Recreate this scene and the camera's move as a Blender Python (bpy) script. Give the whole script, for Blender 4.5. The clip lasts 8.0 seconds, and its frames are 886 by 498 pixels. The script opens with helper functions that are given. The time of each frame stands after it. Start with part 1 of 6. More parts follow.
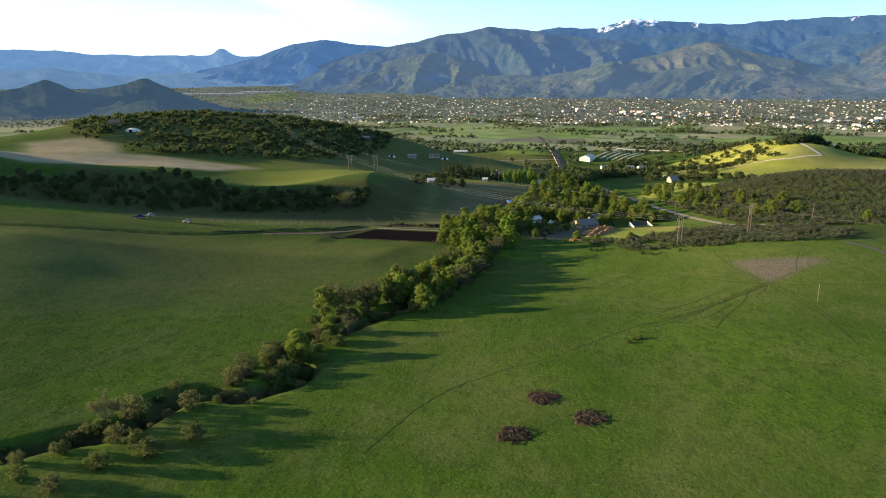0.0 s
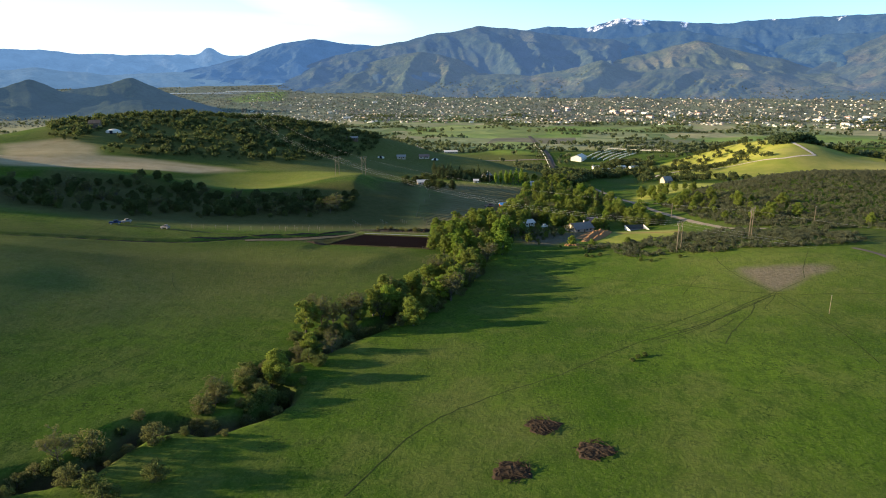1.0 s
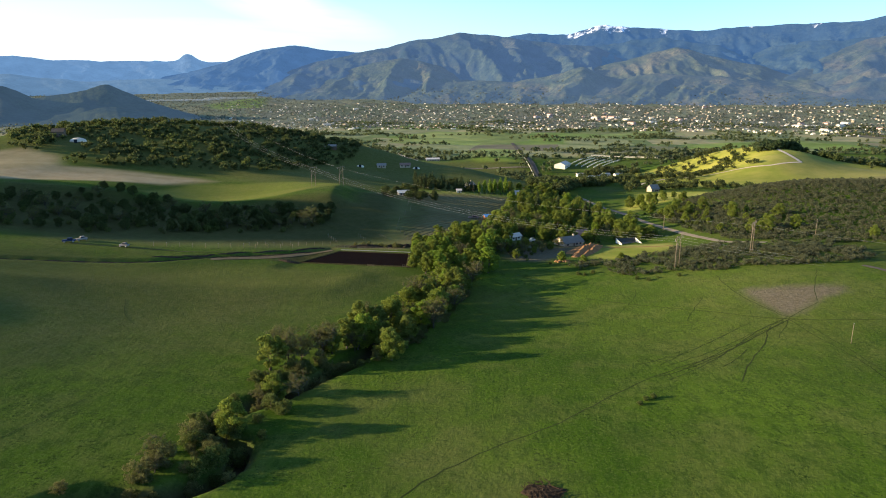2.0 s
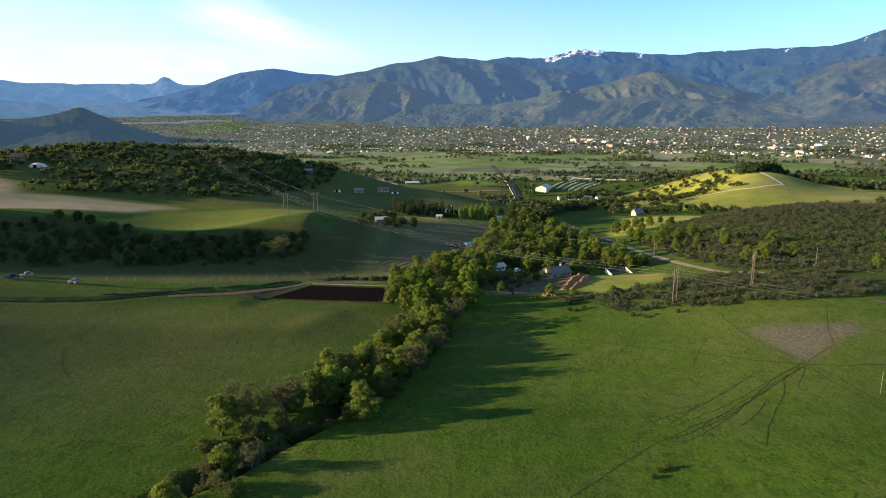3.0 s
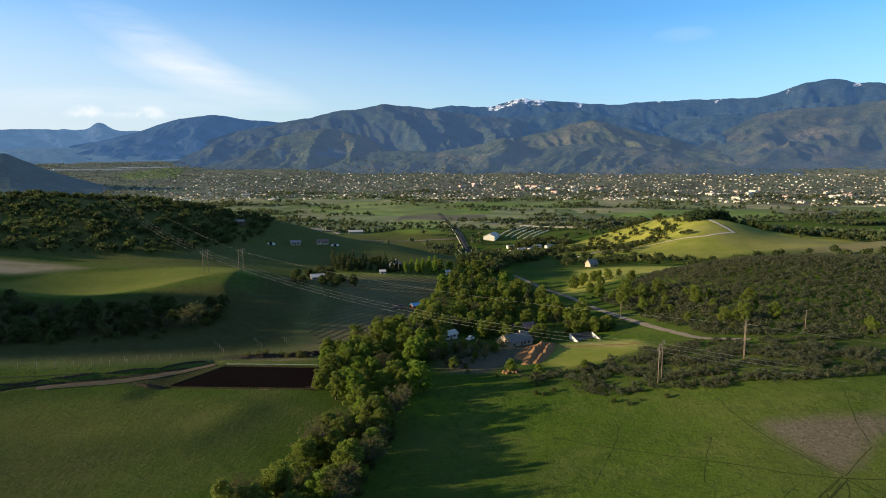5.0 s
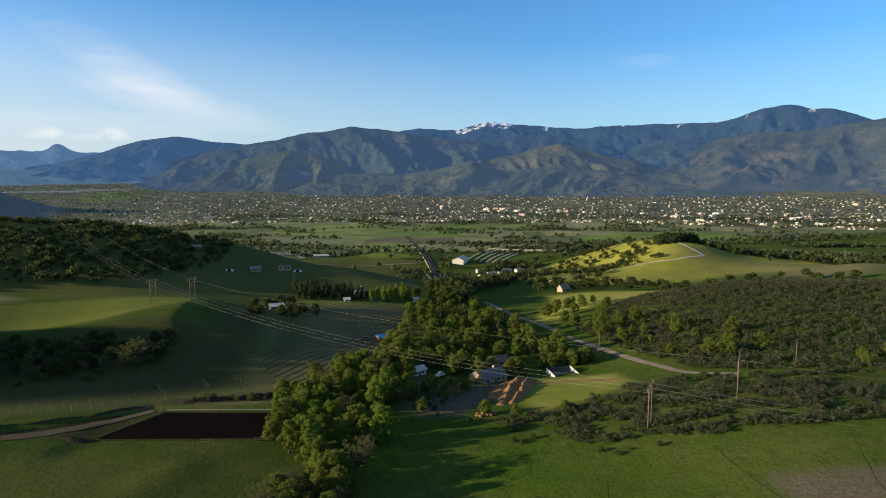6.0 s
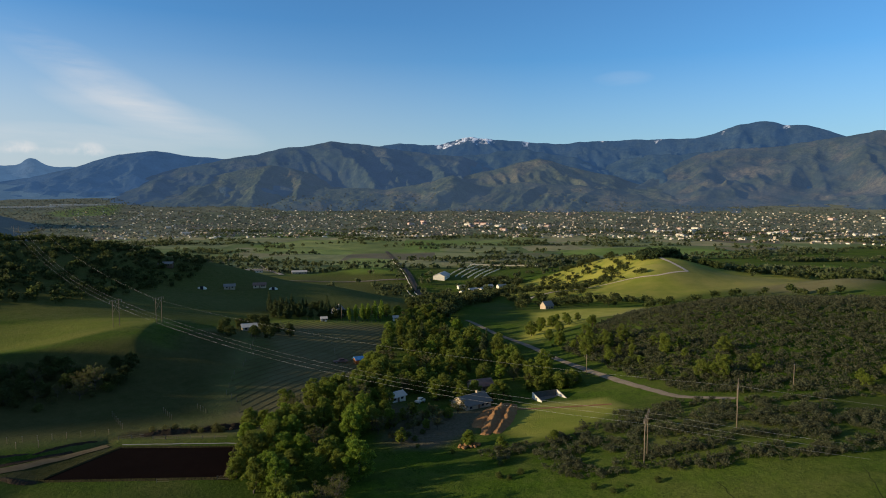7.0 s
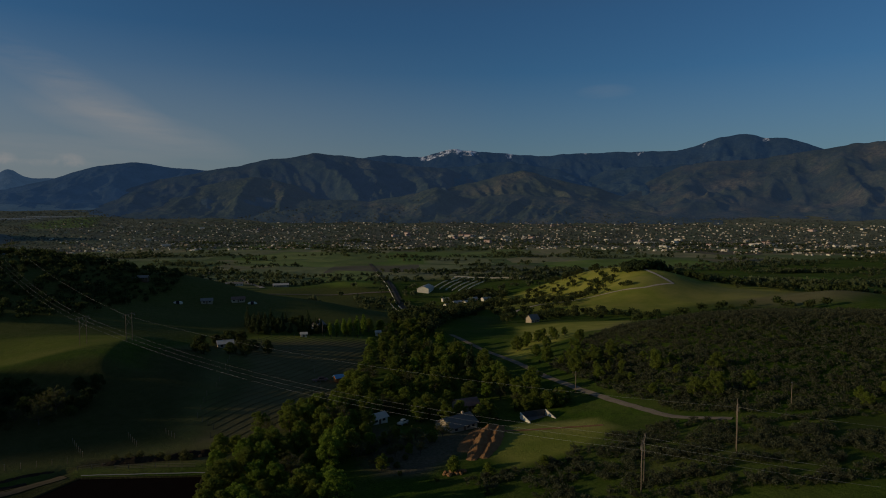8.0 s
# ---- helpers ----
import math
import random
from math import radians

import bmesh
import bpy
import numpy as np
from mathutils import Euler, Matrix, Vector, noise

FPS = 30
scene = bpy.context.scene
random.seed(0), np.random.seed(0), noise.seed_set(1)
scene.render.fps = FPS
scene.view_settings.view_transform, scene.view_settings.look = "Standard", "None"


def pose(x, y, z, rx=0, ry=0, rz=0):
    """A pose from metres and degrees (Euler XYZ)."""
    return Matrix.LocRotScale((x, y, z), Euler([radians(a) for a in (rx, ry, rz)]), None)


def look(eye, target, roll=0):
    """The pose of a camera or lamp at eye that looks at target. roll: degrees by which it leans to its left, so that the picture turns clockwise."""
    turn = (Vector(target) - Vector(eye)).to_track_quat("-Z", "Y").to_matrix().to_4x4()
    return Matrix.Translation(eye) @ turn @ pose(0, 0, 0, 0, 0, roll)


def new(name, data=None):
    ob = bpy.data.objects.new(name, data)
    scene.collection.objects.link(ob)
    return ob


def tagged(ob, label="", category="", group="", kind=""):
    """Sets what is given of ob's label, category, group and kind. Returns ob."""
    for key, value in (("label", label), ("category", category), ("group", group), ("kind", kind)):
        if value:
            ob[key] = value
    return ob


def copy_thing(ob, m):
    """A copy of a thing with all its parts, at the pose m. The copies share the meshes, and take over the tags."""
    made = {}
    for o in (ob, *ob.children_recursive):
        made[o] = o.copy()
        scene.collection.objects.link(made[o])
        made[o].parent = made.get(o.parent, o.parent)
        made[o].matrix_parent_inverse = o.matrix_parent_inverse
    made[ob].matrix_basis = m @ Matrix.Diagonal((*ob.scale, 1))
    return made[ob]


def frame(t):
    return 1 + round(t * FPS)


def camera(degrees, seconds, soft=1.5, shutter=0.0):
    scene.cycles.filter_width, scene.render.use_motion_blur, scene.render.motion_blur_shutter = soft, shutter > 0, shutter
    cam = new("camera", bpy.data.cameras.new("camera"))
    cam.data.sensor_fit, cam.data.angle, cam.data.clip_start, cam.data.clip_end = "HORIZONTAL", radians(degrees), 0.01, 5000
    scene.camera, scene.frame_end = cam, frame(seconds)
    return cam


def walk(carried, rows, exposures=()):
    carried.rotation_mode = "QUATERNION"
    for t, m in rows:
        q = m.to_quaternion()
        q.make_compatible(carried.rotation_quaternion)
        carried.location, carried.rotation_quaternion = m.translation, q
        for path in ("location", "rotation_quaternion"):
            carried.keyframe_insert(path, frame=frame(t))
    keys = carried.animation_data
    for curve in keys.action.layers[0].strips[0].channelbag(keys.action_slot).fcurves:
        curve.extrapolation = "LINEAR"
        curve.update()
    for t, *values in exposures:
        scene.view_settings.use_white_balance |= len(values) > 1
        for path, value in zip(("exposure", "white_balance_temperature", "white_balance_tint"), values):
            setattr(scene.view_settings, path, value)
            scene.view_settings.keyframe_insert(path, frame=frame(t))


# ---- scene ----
cam = camera(68.62, 8.0, 1.0)
ROWS = [
    (0, 0.0, 0.0, 70.0, 75.7, 0.0, -0.0),
    (0.5, 0.03, 5.06, 70.0, 75.678, 0.031, -0.349),
    (1, 0.11, 12.73, 70.03, 75.645, 0.034, -0.882),
    (1.5, 0.41, 22.89, 70.02, 75.708, 0.044, -1.638),
    (3, 2.25, 54.21, 69.97, 78.097, 0.087, -4.223),
    (3.5, 3.29, 64.67, 70.01, 79.085, 0.088, -5.282),
    (4, 4.55, 75.17, 70.07, 80.078, 0.058, -6.647),
    (4.5, 5.85, 85.47, 70.07, 81.08, 0.03, -7.68),
    (6, 10.94, 115.78, 69.93, 84.085, -0.108, -11.793),
    (6.5, 12.73, 123.56, 69.93, 84.864, -0.108, -12.707),
    (7, 13.99, 128.85, 69.91, 85.397, -0.128, -13.478),
    (7.5, 15.18, 133.79, 69.96, 85.92, -0.124, -14.231),
    (8, 16.62, 139.01, 69.9, 86.434, -0.125, -14.885),
]
EXPOSURES = [(0.0, 1.25), (1.5, 1.25), (3.5, 0.95), (4.5, 0.72), (6.0, 0.44), (6.5, 0.36), (7.0, 0.1), (7.5, -0.6), (8.0, -1.55)]
walk(cam, [(t, pose(x, y, z, rx, ry, rz)) for t, x, y, z, rx, ry, rz in ROWS], EXPOSURES)

# ---- light ----
SUN_FROM = Vector((-1.0, 0.02, 0.19)).normalized()
world = bpy.data.worlds.new("sky")
scene.world = world
world.use_nodes = True
wt = world.node_tree
wt.nodes.clear()
w_out = wt.nodes.new("ShaderNodeOutputWorld")
w_bg = wt.nodes.new("ShaderNodeBackground")
w_sky = wt.nodes.new("ShaderNodeTexSky")
w_sky.sky_type, w_sky.sun_disc = "NISHITA", False
w_sky.sun_elevation, w_sky.sun_rotation = math.asin(SUN_FROM.z), math.atan2(SUN_FROM.x, SUN_FROM.y) % (2 * math.pi)
w_sky.altitude, w_sky.air_density, w_sky.dust_density, w_sky.ozone_density = 600, 1.0, 0.6, 2.0
w_bg.inputs["Strength"].default_value = 0.098


def w_node(kind, **values):
    n = wt.nodes.new(kind)
    for key, value in values.items():
        key = key.replace("_", " ")
        if isinstance(value, bpy.types.NodeSocket):
            wt.links.new(value, n.inputs[key])
        else:
            n.inputs[key].default_value = value
    return n


def w_range(value, a, b):
    n = w_node("ShaderNodeMapRange", Value=value)
    n.inputs["From Min"].default_value, n.inputs["From Max"].default_value = a, b
    return n.outputs[0]


def w_mul(a, b):
    n = wt.nodes.new("ShaderNodeMath")
    n.operation = "MULTIPLY"
    for i, value in ((0, a), (1, b)):
        if isinstance(value, bpy.types.NodeSocket):
            wt.links.new(value, n.inputs[i])
        else:
            n.inputs[i].default_value = value
    return n.outputs[0]


def w_mix(fac, a, b, how="MIX"):
    n = wt.nodes.new("ShaderNodeMix")
    n.data_type, n.blend_type = "RGBA", how
    for i, value in ((0, fac), (6, a), (7, b)):
        if isinstance(value, bpy.types.NodeSocket):
            wt.links.new(value, n.inputs[i])
        else:
            n.inputs[i].default_value = value if i == 0 else (*value, 1)
    return n.outputs[2]


w_dir = w_node("ShaderNodeTexCoord").outputs["Generated"]
w_axes = w_node("ShaderNodeSeparateXYZ", Vector=w_dir)
w_high = w_axes.outputs["Z"]
w_blue = w_mix(w_range(w_high, 0.28, 0.5), w_mix(1.0, w_sky.outputs[0], (0.68, 1.25, 1.78), "MULTIPLY"), w_mix(1.0, w_sky.outputs[0], (1.12, 1.1, 1.22), "MULTIPLY"))
w_pale = w_mul(w_range(w_high, 0.25, 0.02), w_range(w_axes.outputs["X"], 0.35, -0.55))
w_blue = w_mix(w_pale, w_mix(w_mul(w_range(w_high, 0.2, 0.02), 0.55), w_blue, (4.5, 5.15, 5.8)), (5.2, 5.75, 6.3))
w_slope = wt.nodes.new("ShaderNodeMath")
w_slope.operation = "DIVIDE"
wt.links.new(w_axes.outputs["X"], w_slope.inputs[0])
wt.links.new(w_axes.outputs["Y"], w_slope.inputs[1])


def w_add(a, b):
    n = wt.nodes.new("ShaderNodeMath")
    for i, value in ((0, a), (1, b)):
        if isinstance(value, bpy.types.NodeSocket):
            wt.links.new(value, n.inputs[i])
        else:
            n.inputs[i].default_value = value
    return n.outputs[0]


def w_puff(side, high, wide, tall, tilt):
    """A soft patch of the sky about a direction, leaning by tilt."""
    u = w_mul(w_add(w_slope.outputs[0], -side), 1 / wide)
    v = w_mul(w_add(w_add(w_high, -high), w_mul(w_add(w_slope.outputs[0], -side), -tilt)), 1 / tall)
    d = w_add(w_mul(u, u), w_mul(v, v))
    return w_mul(w_range(d, 1.0, 0.0), w_range(w_axes.outputs["Y"], 0.0, 0.1))


w_map = w_node("ShaderNodeMapping", Vector=w_dir)
w_map.inputs["Scale"].default_value = (1.6, 1.6, 9.0)
w_map.inputs["Rotation"].default_value = (0, 0.12, 0)
w_wisp = w_node("ShaderNodeTexNoise", Vector=w_map.outputs[0], Scale=2.2, Detail=7.0, Roughness=0.6, Distortion=0.4).outputs[0]
w_spots = w_add(w_add(w_puff(-0.25, 0.155, 0.14, 0.035, -0.42), w_puff(-0.3, 0.075, 0.2, 0.022, 0.0)), w_add(w_puff(-0.18, 0.11, 0.16, 0.03, -0.2), w_mul(w_puff(0.55, 0.17, 0.06, 0.012, 0.0), 0.4)))
w_lump = w_node("ShaderNodeTexNoise", Vector=w_dir, Scale=38.0, Detail=5.0, Roughness=0.6).outputs[0]
w_low = w_mul(w_add(w_puff(-0.352, 0.063, 0.026, 0.009, 0.0), w_add(w_puff(-0.265, 0.062, 0.022, 0.011, 0.0), w_mul(w_puff(-0.31, 0.058, 0.12, 0.006, 0.0), 0.5))), w_mul(w_range(w_lump, 0.42, 0.62), 1.5))
w_cloud = w_add(w_mul(w_spots, w_range(w_wisp, 0.36, 0.66)), w_low)
w_blue = w_mix(w_mul(w_cloud, 0.38), w_blue, (7.4, 7.3, 7.3))
wt.links.new(w_blue, w_bg.inputs["Color"])
wt.links.new(w_bg.outputs[0], w_out.inputs["Surface"])

sun = new("sun", bpy.data.lights.new("sun", "SUN"))
sun.data.energy, sun.data.angle, sun.data.color = 5.0, radians(0.9), (1.0, 0.82, 0.56)
sun.matrix_world = look(SUN_FROM * 100, (0, 0, 0))

# ---- materials ----
import functools


class Shade:
    """A small builder of node materials."""

    def __init__(self, name):
        self.mat = bpy.data.materials.new(name)
        self.mat.use_nodes = True
        self.t = self.mat.node_tree
        self.t.nodes.clear()
        self.out = self.t.nodes.new("ShaderNodeOutputMaterial")
        self.b = self.node("ShaderNodeBsdfPrincipled")
        self.t.links.new(self.b.outputs[0], self.out.inputs["Surface"])
        self.b.inputs["Specular IOR Level"].default_value = 0.02

    def node(self, kind, **values):
        n = self.t.nodes.new(kind)
        for key, value in values.items():
            key = key.replace("_", " ")
            self.put(n, key, value)
        return n

    def put(self, n, key, value):
        if isinstance(value, bpy.types.NodeSocket):
            self.t.links.new(value, n.inputs[key])
        else:
            n.inputs[key].default_value = value

    def where(self):
        return self.node("ShaderNodeNewGeometry").outputs["Position"]

    def local(self):
        return self.node("ShaderNodeTexCoord").outputs["Object"]

    def noise(self, scale, detail=4.0, rough=0.55, at=None, stretch=None):
        v = at or self.where()
        if stretch:
            m = self.node("ShaderNodeMapping", Vector=v)
            m.inputs["Scale"].default_value = stretch
            v = m.outputs[0]
        return self.node("ShaderNodeTexNoise", Vector=v, Scale=scale, Detail=detail, Roughness=rough).outputs[0]

    def ramp(self, fac, lo, hi):
        n = self.node("ShaderNodeMapRange", Value=fac)
        n.inputs["From Min"].default_value, n.inputs["From Max"].default_value = lo, hi
        return n.outputs[0]

    def mix(self, fac, a, b):
        n = self.t.nodes.new("ShaderNodeMix")
        n.data_type = "RGBA"
        for i, value in ((0, fac), (6, a), (7, b)):
            if isinstance(value, bpy.types.NodeSocket):
                self.t.links.new(value, n.inputs[i])
            else:
                n.inputs[i].default_value = value if i == 0 else (*value, 1)
        return n.outputs[2]

    def times(self, a, b):
        n = self.t.nodes.new("ShaderNodeMath")
        n.operation = "MULTIPLY"
        for i, value in ((0, a), (1, b)):
            if isinstance(value, bpy.types.NodeSocket):
                self.t.links.new(value, n.inputs[i])
            else:
                n.inputs[i].default_value = value
        return n.outputs[0]

    def rand(self):
        return self.node("ShaderNodeObjectInfo").outputs["Random"]

    def island(self):
        return self.node("ShaderNodeNewGeometry").outputs["Random Per Island"]

    def cover(self, name):
        n = self.t.nodes.new("ShaderNodeAttribute")
        n.attribute_name = name
        return n.outputs["Fac"]

    def done(self, colour, rough=0.8, bump=None, strength=0.4, distance=0.1, metal=0.0):
        self.put(self.b, "Base Color", colour if isinstance(colour, bpy.types.NodeSocket) else (*colour, 1))
        self.put(self.b, "Roughness", rough)
        self.put(self.b, "Metallic", metal)
        if bump is not None:
            n = self.node("ShaderNodeBump", Height=bump, Strength=strength, Distance=distance)
            self.t.links.new(n.outputs[0], self.b.inputs["Normal"])
        return self.mat


def plain(name, a, b, scale, rough=0.8, strength=0.3, distance=0.03, metal=0.0, vary=True):
    """Two shades of one colour broken up by noise at two scales, with a little relief."""
    s = Shade(name)
    at = s.local()
    f = s.ramp(s.noise(scale, 5, 0.6, at), 0.3, 0.7)
    c = s.mix(f, a, b)
    c = s.mix(s.times(s.ramp(s.noise(scale * 0.13, 3, 0.5, at), 0.4, 0.7), 0.5), c, tuple(0.6 * v for v in a))
    if vary:
        c = s.mix(s.times(s.rand(), 0.35), c, tuple(min(1, 1.35 * v) for v in b))
    return s.done(c, rough, s.noise(scale * 3, 3, 0.6, at), strength, distance, metal)


def leaves(name, a, b, dead=(0.12, 0.09, 0.05), dry=0.15):
    """Foliage: shades by clump and by tree, a little light shining through."""
    s = Shade(name)
    c = s.mix(s.island(), a, b)
    c = s.mix(s.times(s.ramp(s.noise(0.35, 2, 0.5, s.local()), 0.45, 0.75), 0.6), c, tuple(0.55 * v for v in a))
    c = s.mix(s.times(s.ramp(s.noise(0.03, 3, 0.6), 0.42, 0.62), 0.4), c, tuple(0.6 * p + 0.4 * q for p, q in zip(a, dead)))
    c = s.mix(s.times(s.rand(), dry * 2), c, dead)
    tr = s.node("ShaderNodeBsdfTranslucent", Color=c)
    mx = s.t.nodes.new("ShaderNodeMixShader")
    mx.inputs[0].default_value = 0.5
    s.done(c, 0.75)
    s.b.inputs["Specular IOR Level"].default_value = 0.15
    s.t.links.new(s.b.outputs[0], mx.inputs[1])
    s.t.links.new(tr.outputs[0], mx.inputs[2])
    s.t.links.new(mx.outputs[0], s.out.inputs["Surface"])
    return s.mat


def ground_material():
    s = Shade("pasture")
    lush = s.mix(s.ramp(s.noise(0.02, 5, 0.6), 0.35, 0.65), (0.03, 0.07, 0.005), (0.078, 0.128, 0.011))
    lush = s.mix(s.times(s.ramp(s.noise(0.055, 5, 0.65), 0.46, 0.62), 0.6), lush, (0.1, 0.112, 0.026))
    lush = s.mix(s.times(s.ramp(s.noise(0.33, 6, 0.72, stretch=(1, 0.6, 1)), 0.47, 0.6), 0.7), lush, (0.03, 0.062, 0.007))
    tuft = s.times(s.ramp(s.noise(0.16, 3, 0.6), 0.46, 0.62), s.ramp(s.noise(1.3, 3, 0.7), 0.52, 0.6))
    lush = s.mix(s.times(tuft, 0.9), lush, (0.02, 0.042, 0.006))
    lush = s.mix(s.times(s.ramp(s.noise(1.6, 3, 0.7), 0.5, 0.7), 0.55), lush, (0.115, 0.15, 0.03))
    grey = s.mix(s.ramp(s.noise(0.3, 6, 0.7), 0.35, 0.65), (0.1, 0.1, 0.026), (0.155, 0.14, 0.05))
    grey = s.mix(s.times(s.ramp(s.noise(1.1, 4, 0.7), 0.5, 0.62), 0.55), grey, (0.06, 0.075, 0.016))
    c = s.mix(s.times(s.ramp(s.noise(0.011, 4, 0.6), 0.48, 0.66), 0.45), lush, grey)
    c = s.mix(s.cover("pale"), c, grey)
    dry = s.mix(s.ramp(s.noise(0.08, 6, 0.7), 0.3, 0.7), (0.32, 0.235, 0.125), (0.46, 0.35, 0.2))
    c = s.mix(s.cover("dry"), c, dry)
    gold = s.mix(s.ramp(s.noise(0.05, 6, 0.65), 0.35, 0.65), (0.28, 0.295, 0.045), (0.43, 0.38, 0.08))
    c = s.mix(s.cover("gold"), c, gold)
    soil = s.mix(s.ramp(s.noise(0.5, 6, 0.7), 0.3, 0.7), (0.035, 0.024, 0.018), (0.08, 0.055, 0.04))
    c = s.mix(s.cover("soil"), c, soil)
    plot = s.node("ShaderNodeMapping", Vector=s.where())
    plot.inputs["Scale"].default_value = (0.006, 0.0042, 0.0)
    plot.inputs["Rotation"].default_value = (0, 0, 0.3)
    cell = s.node("ShaderNodeTexVoronoi", Vector=plot.outputs[0], Scale=1.0, Randomness=0.75)
    cell.distance = "CHEBYCHEV"
    pick = s.node("ShaderNodeSeparateColor", Color=cell.outputs["Color"])
    farm = s.mix(s.ramp(pick.outputs[0], 0.15, 0.85), (0.145, 0.185, 0.075), (0.28, 0.285, 0.14))
    farm = s.mix(s.ramp(pick.outputs[1], 0.5, 0.7), farm, (0.34, 0.3, 0.16))
    farm = s.mix(s.ramp(pick.outputs[2], 0.75, 0.85), farm, (0.18, 0.15, 0.11))
    farm = s.mix(s.times(s.ramp(s.noise(0.02, 6, 0.7), 0.4, 0.7), 0.5), farm, (0.085, 0.115, 0.05))
    c = s.mix(s.cover("farm"), c, farm)
    # Far woodland ground, with distance haze mixed into its blue-grey colour.
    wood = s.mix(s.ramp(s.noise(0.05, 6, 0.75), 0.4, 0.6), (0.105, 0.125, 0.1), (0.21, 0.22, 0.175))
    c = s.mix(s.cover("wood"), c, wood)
    c = s.mix(s.cover("meadow"), c, s.mix(s.ramp(s.noise(0.012, 5, 0.6), 0.35, 0.65), (0.13, 0.22, 0.03), (0.22, 0.32, 0.06)))
    c = s.mix(s.cover("heath"), c, s.mix(s.ramp(s.noise(0.9, 6, 0.75), 0.35, 0.65), (0.1, 0.072, 0.056), (0.21, 0.155, 0.122)))
    # Dark brown turf, also used to darken ground that lies in shade.
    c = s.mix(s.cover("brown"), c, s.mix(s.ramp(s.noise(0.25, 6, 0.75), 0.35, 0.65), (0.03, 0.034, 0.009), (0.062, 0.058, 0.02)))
    s.b.inputs["Specular IOR Level"].default_value = 0.03
    s.b.inputs["Sheen Weight"].default_value = 0.03
    s.b.inputs["Sheen Roughness"].default_value = 0.6
    s.b.inputs["Sheen Tint"].default_value = (0.3, 0.36, 0.08, 1)
    return s.done(c, 1.0, s.noise(0.7, 6, 0.72), 0.48, 0.9)


GROUND = ground_material()
BUSH = leaves("bush_leaves", (0.07, 0.1, 0.02), (0.175, 0.21, 0.05), dry=0.08)
BARK = plain("bark", (0.07, 0.056, 0.042), (0.15, 0.125, 0.1), 3.0, 0.9, 0.8, 0.05)
OAK = leaves("oak_leaves", (0.125, 0.172, 0.021), (0.32, 0.375, 0.058), dry=0.07)
LIME = leaves("fresh_leaves", (0.15, 0.24, 0.022), (0.33, 0.42, 0.055), dry=0.05)
TWIG = leaves("budding_twigs", (0.098, 0.108, 0.03), (0.21, 0.212, 0.066), (0.13, 0.11, 0.05))
BRUSH = leaves("chaparral_leaves", (0.066, 0.074, 0.034), (0.168, 0.172, 0.086), (0.13, 0.11, 0.065))
DARKOAK = leaves("shaded_oak_leaves", (0.05, 0.074, 0.018), (0.13, 0.16, 0.042), dry=0.08)
# Leaf colour greyed and lightened for haze over the far town.
HAZED_TOWNLEAF = leaves("hazed_town_tree_leaves", (0.085, 0.108, 0.085), (0.2, 0.225, 0.17), (0.2, 0.18, 0.14))
VALLEYLEAF = leaves("valley_tree_leaves", (0.075, 0.1, 0.035), (0.18, 0.21, 0.08), (0.16, 0.14, 0.08))
CONIFER = leaves("conifer_needles", (0.045, 0.075, 0.027), (0.11, 0.145, 0.05), dry=0.03)
WOOD = plain("weathered_timber", (0.16, 0.12, 0.08), (0.28, 0.22, 0.155), 2.0, 0.85)
STEEL = plain("galvanised_steel", (0.4, 0.4, 0.4), (0.5, 0.5, 0.5), 2.0, 0.4, metal=0.8)
WATER_DARK = plain("pond_lining", (0.0065, 0.003, 0.002), (0.011, 0.006, 0.004), 0.3, 0.95)
GRAVEL = plain("gravel", (0.2, 0.16, 0.11), (0.32, 0.26, 0.185), 1.5, 0.95)
TRACK = plain("bare_track", (0.05, 0.07, 0.02), (0.11, 0.10, 0.05), 0.7, 0.95)


def far_material(name, a, b, haze_glow, power, clear=None):
    """Distant wooded slopes, a backdrop; the blue haze before them is painted in as emission."""
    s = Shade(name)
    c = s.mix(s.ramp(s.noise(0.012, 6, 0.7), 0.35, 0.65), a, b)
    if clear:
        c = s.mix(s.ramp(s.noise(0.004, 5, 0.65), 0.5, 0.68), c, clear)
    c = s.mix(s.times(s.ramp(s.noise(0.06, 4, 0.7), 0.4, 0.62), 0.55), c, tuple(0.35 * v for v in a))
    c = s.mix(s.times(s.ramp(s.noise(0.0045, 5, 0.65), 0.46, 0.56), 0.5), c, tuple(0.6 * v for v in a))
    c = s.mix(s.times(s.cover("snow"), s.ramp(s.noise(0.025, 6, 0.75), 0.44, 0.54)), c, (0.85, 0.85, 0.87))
    s.put(s.b, "Emission Color", (*haze_glow, 1))
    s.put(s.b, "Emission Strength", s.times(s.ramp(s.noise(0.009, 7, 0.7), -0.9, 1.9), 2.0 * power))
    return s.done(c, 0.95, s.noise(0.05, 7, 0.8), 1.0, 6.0)


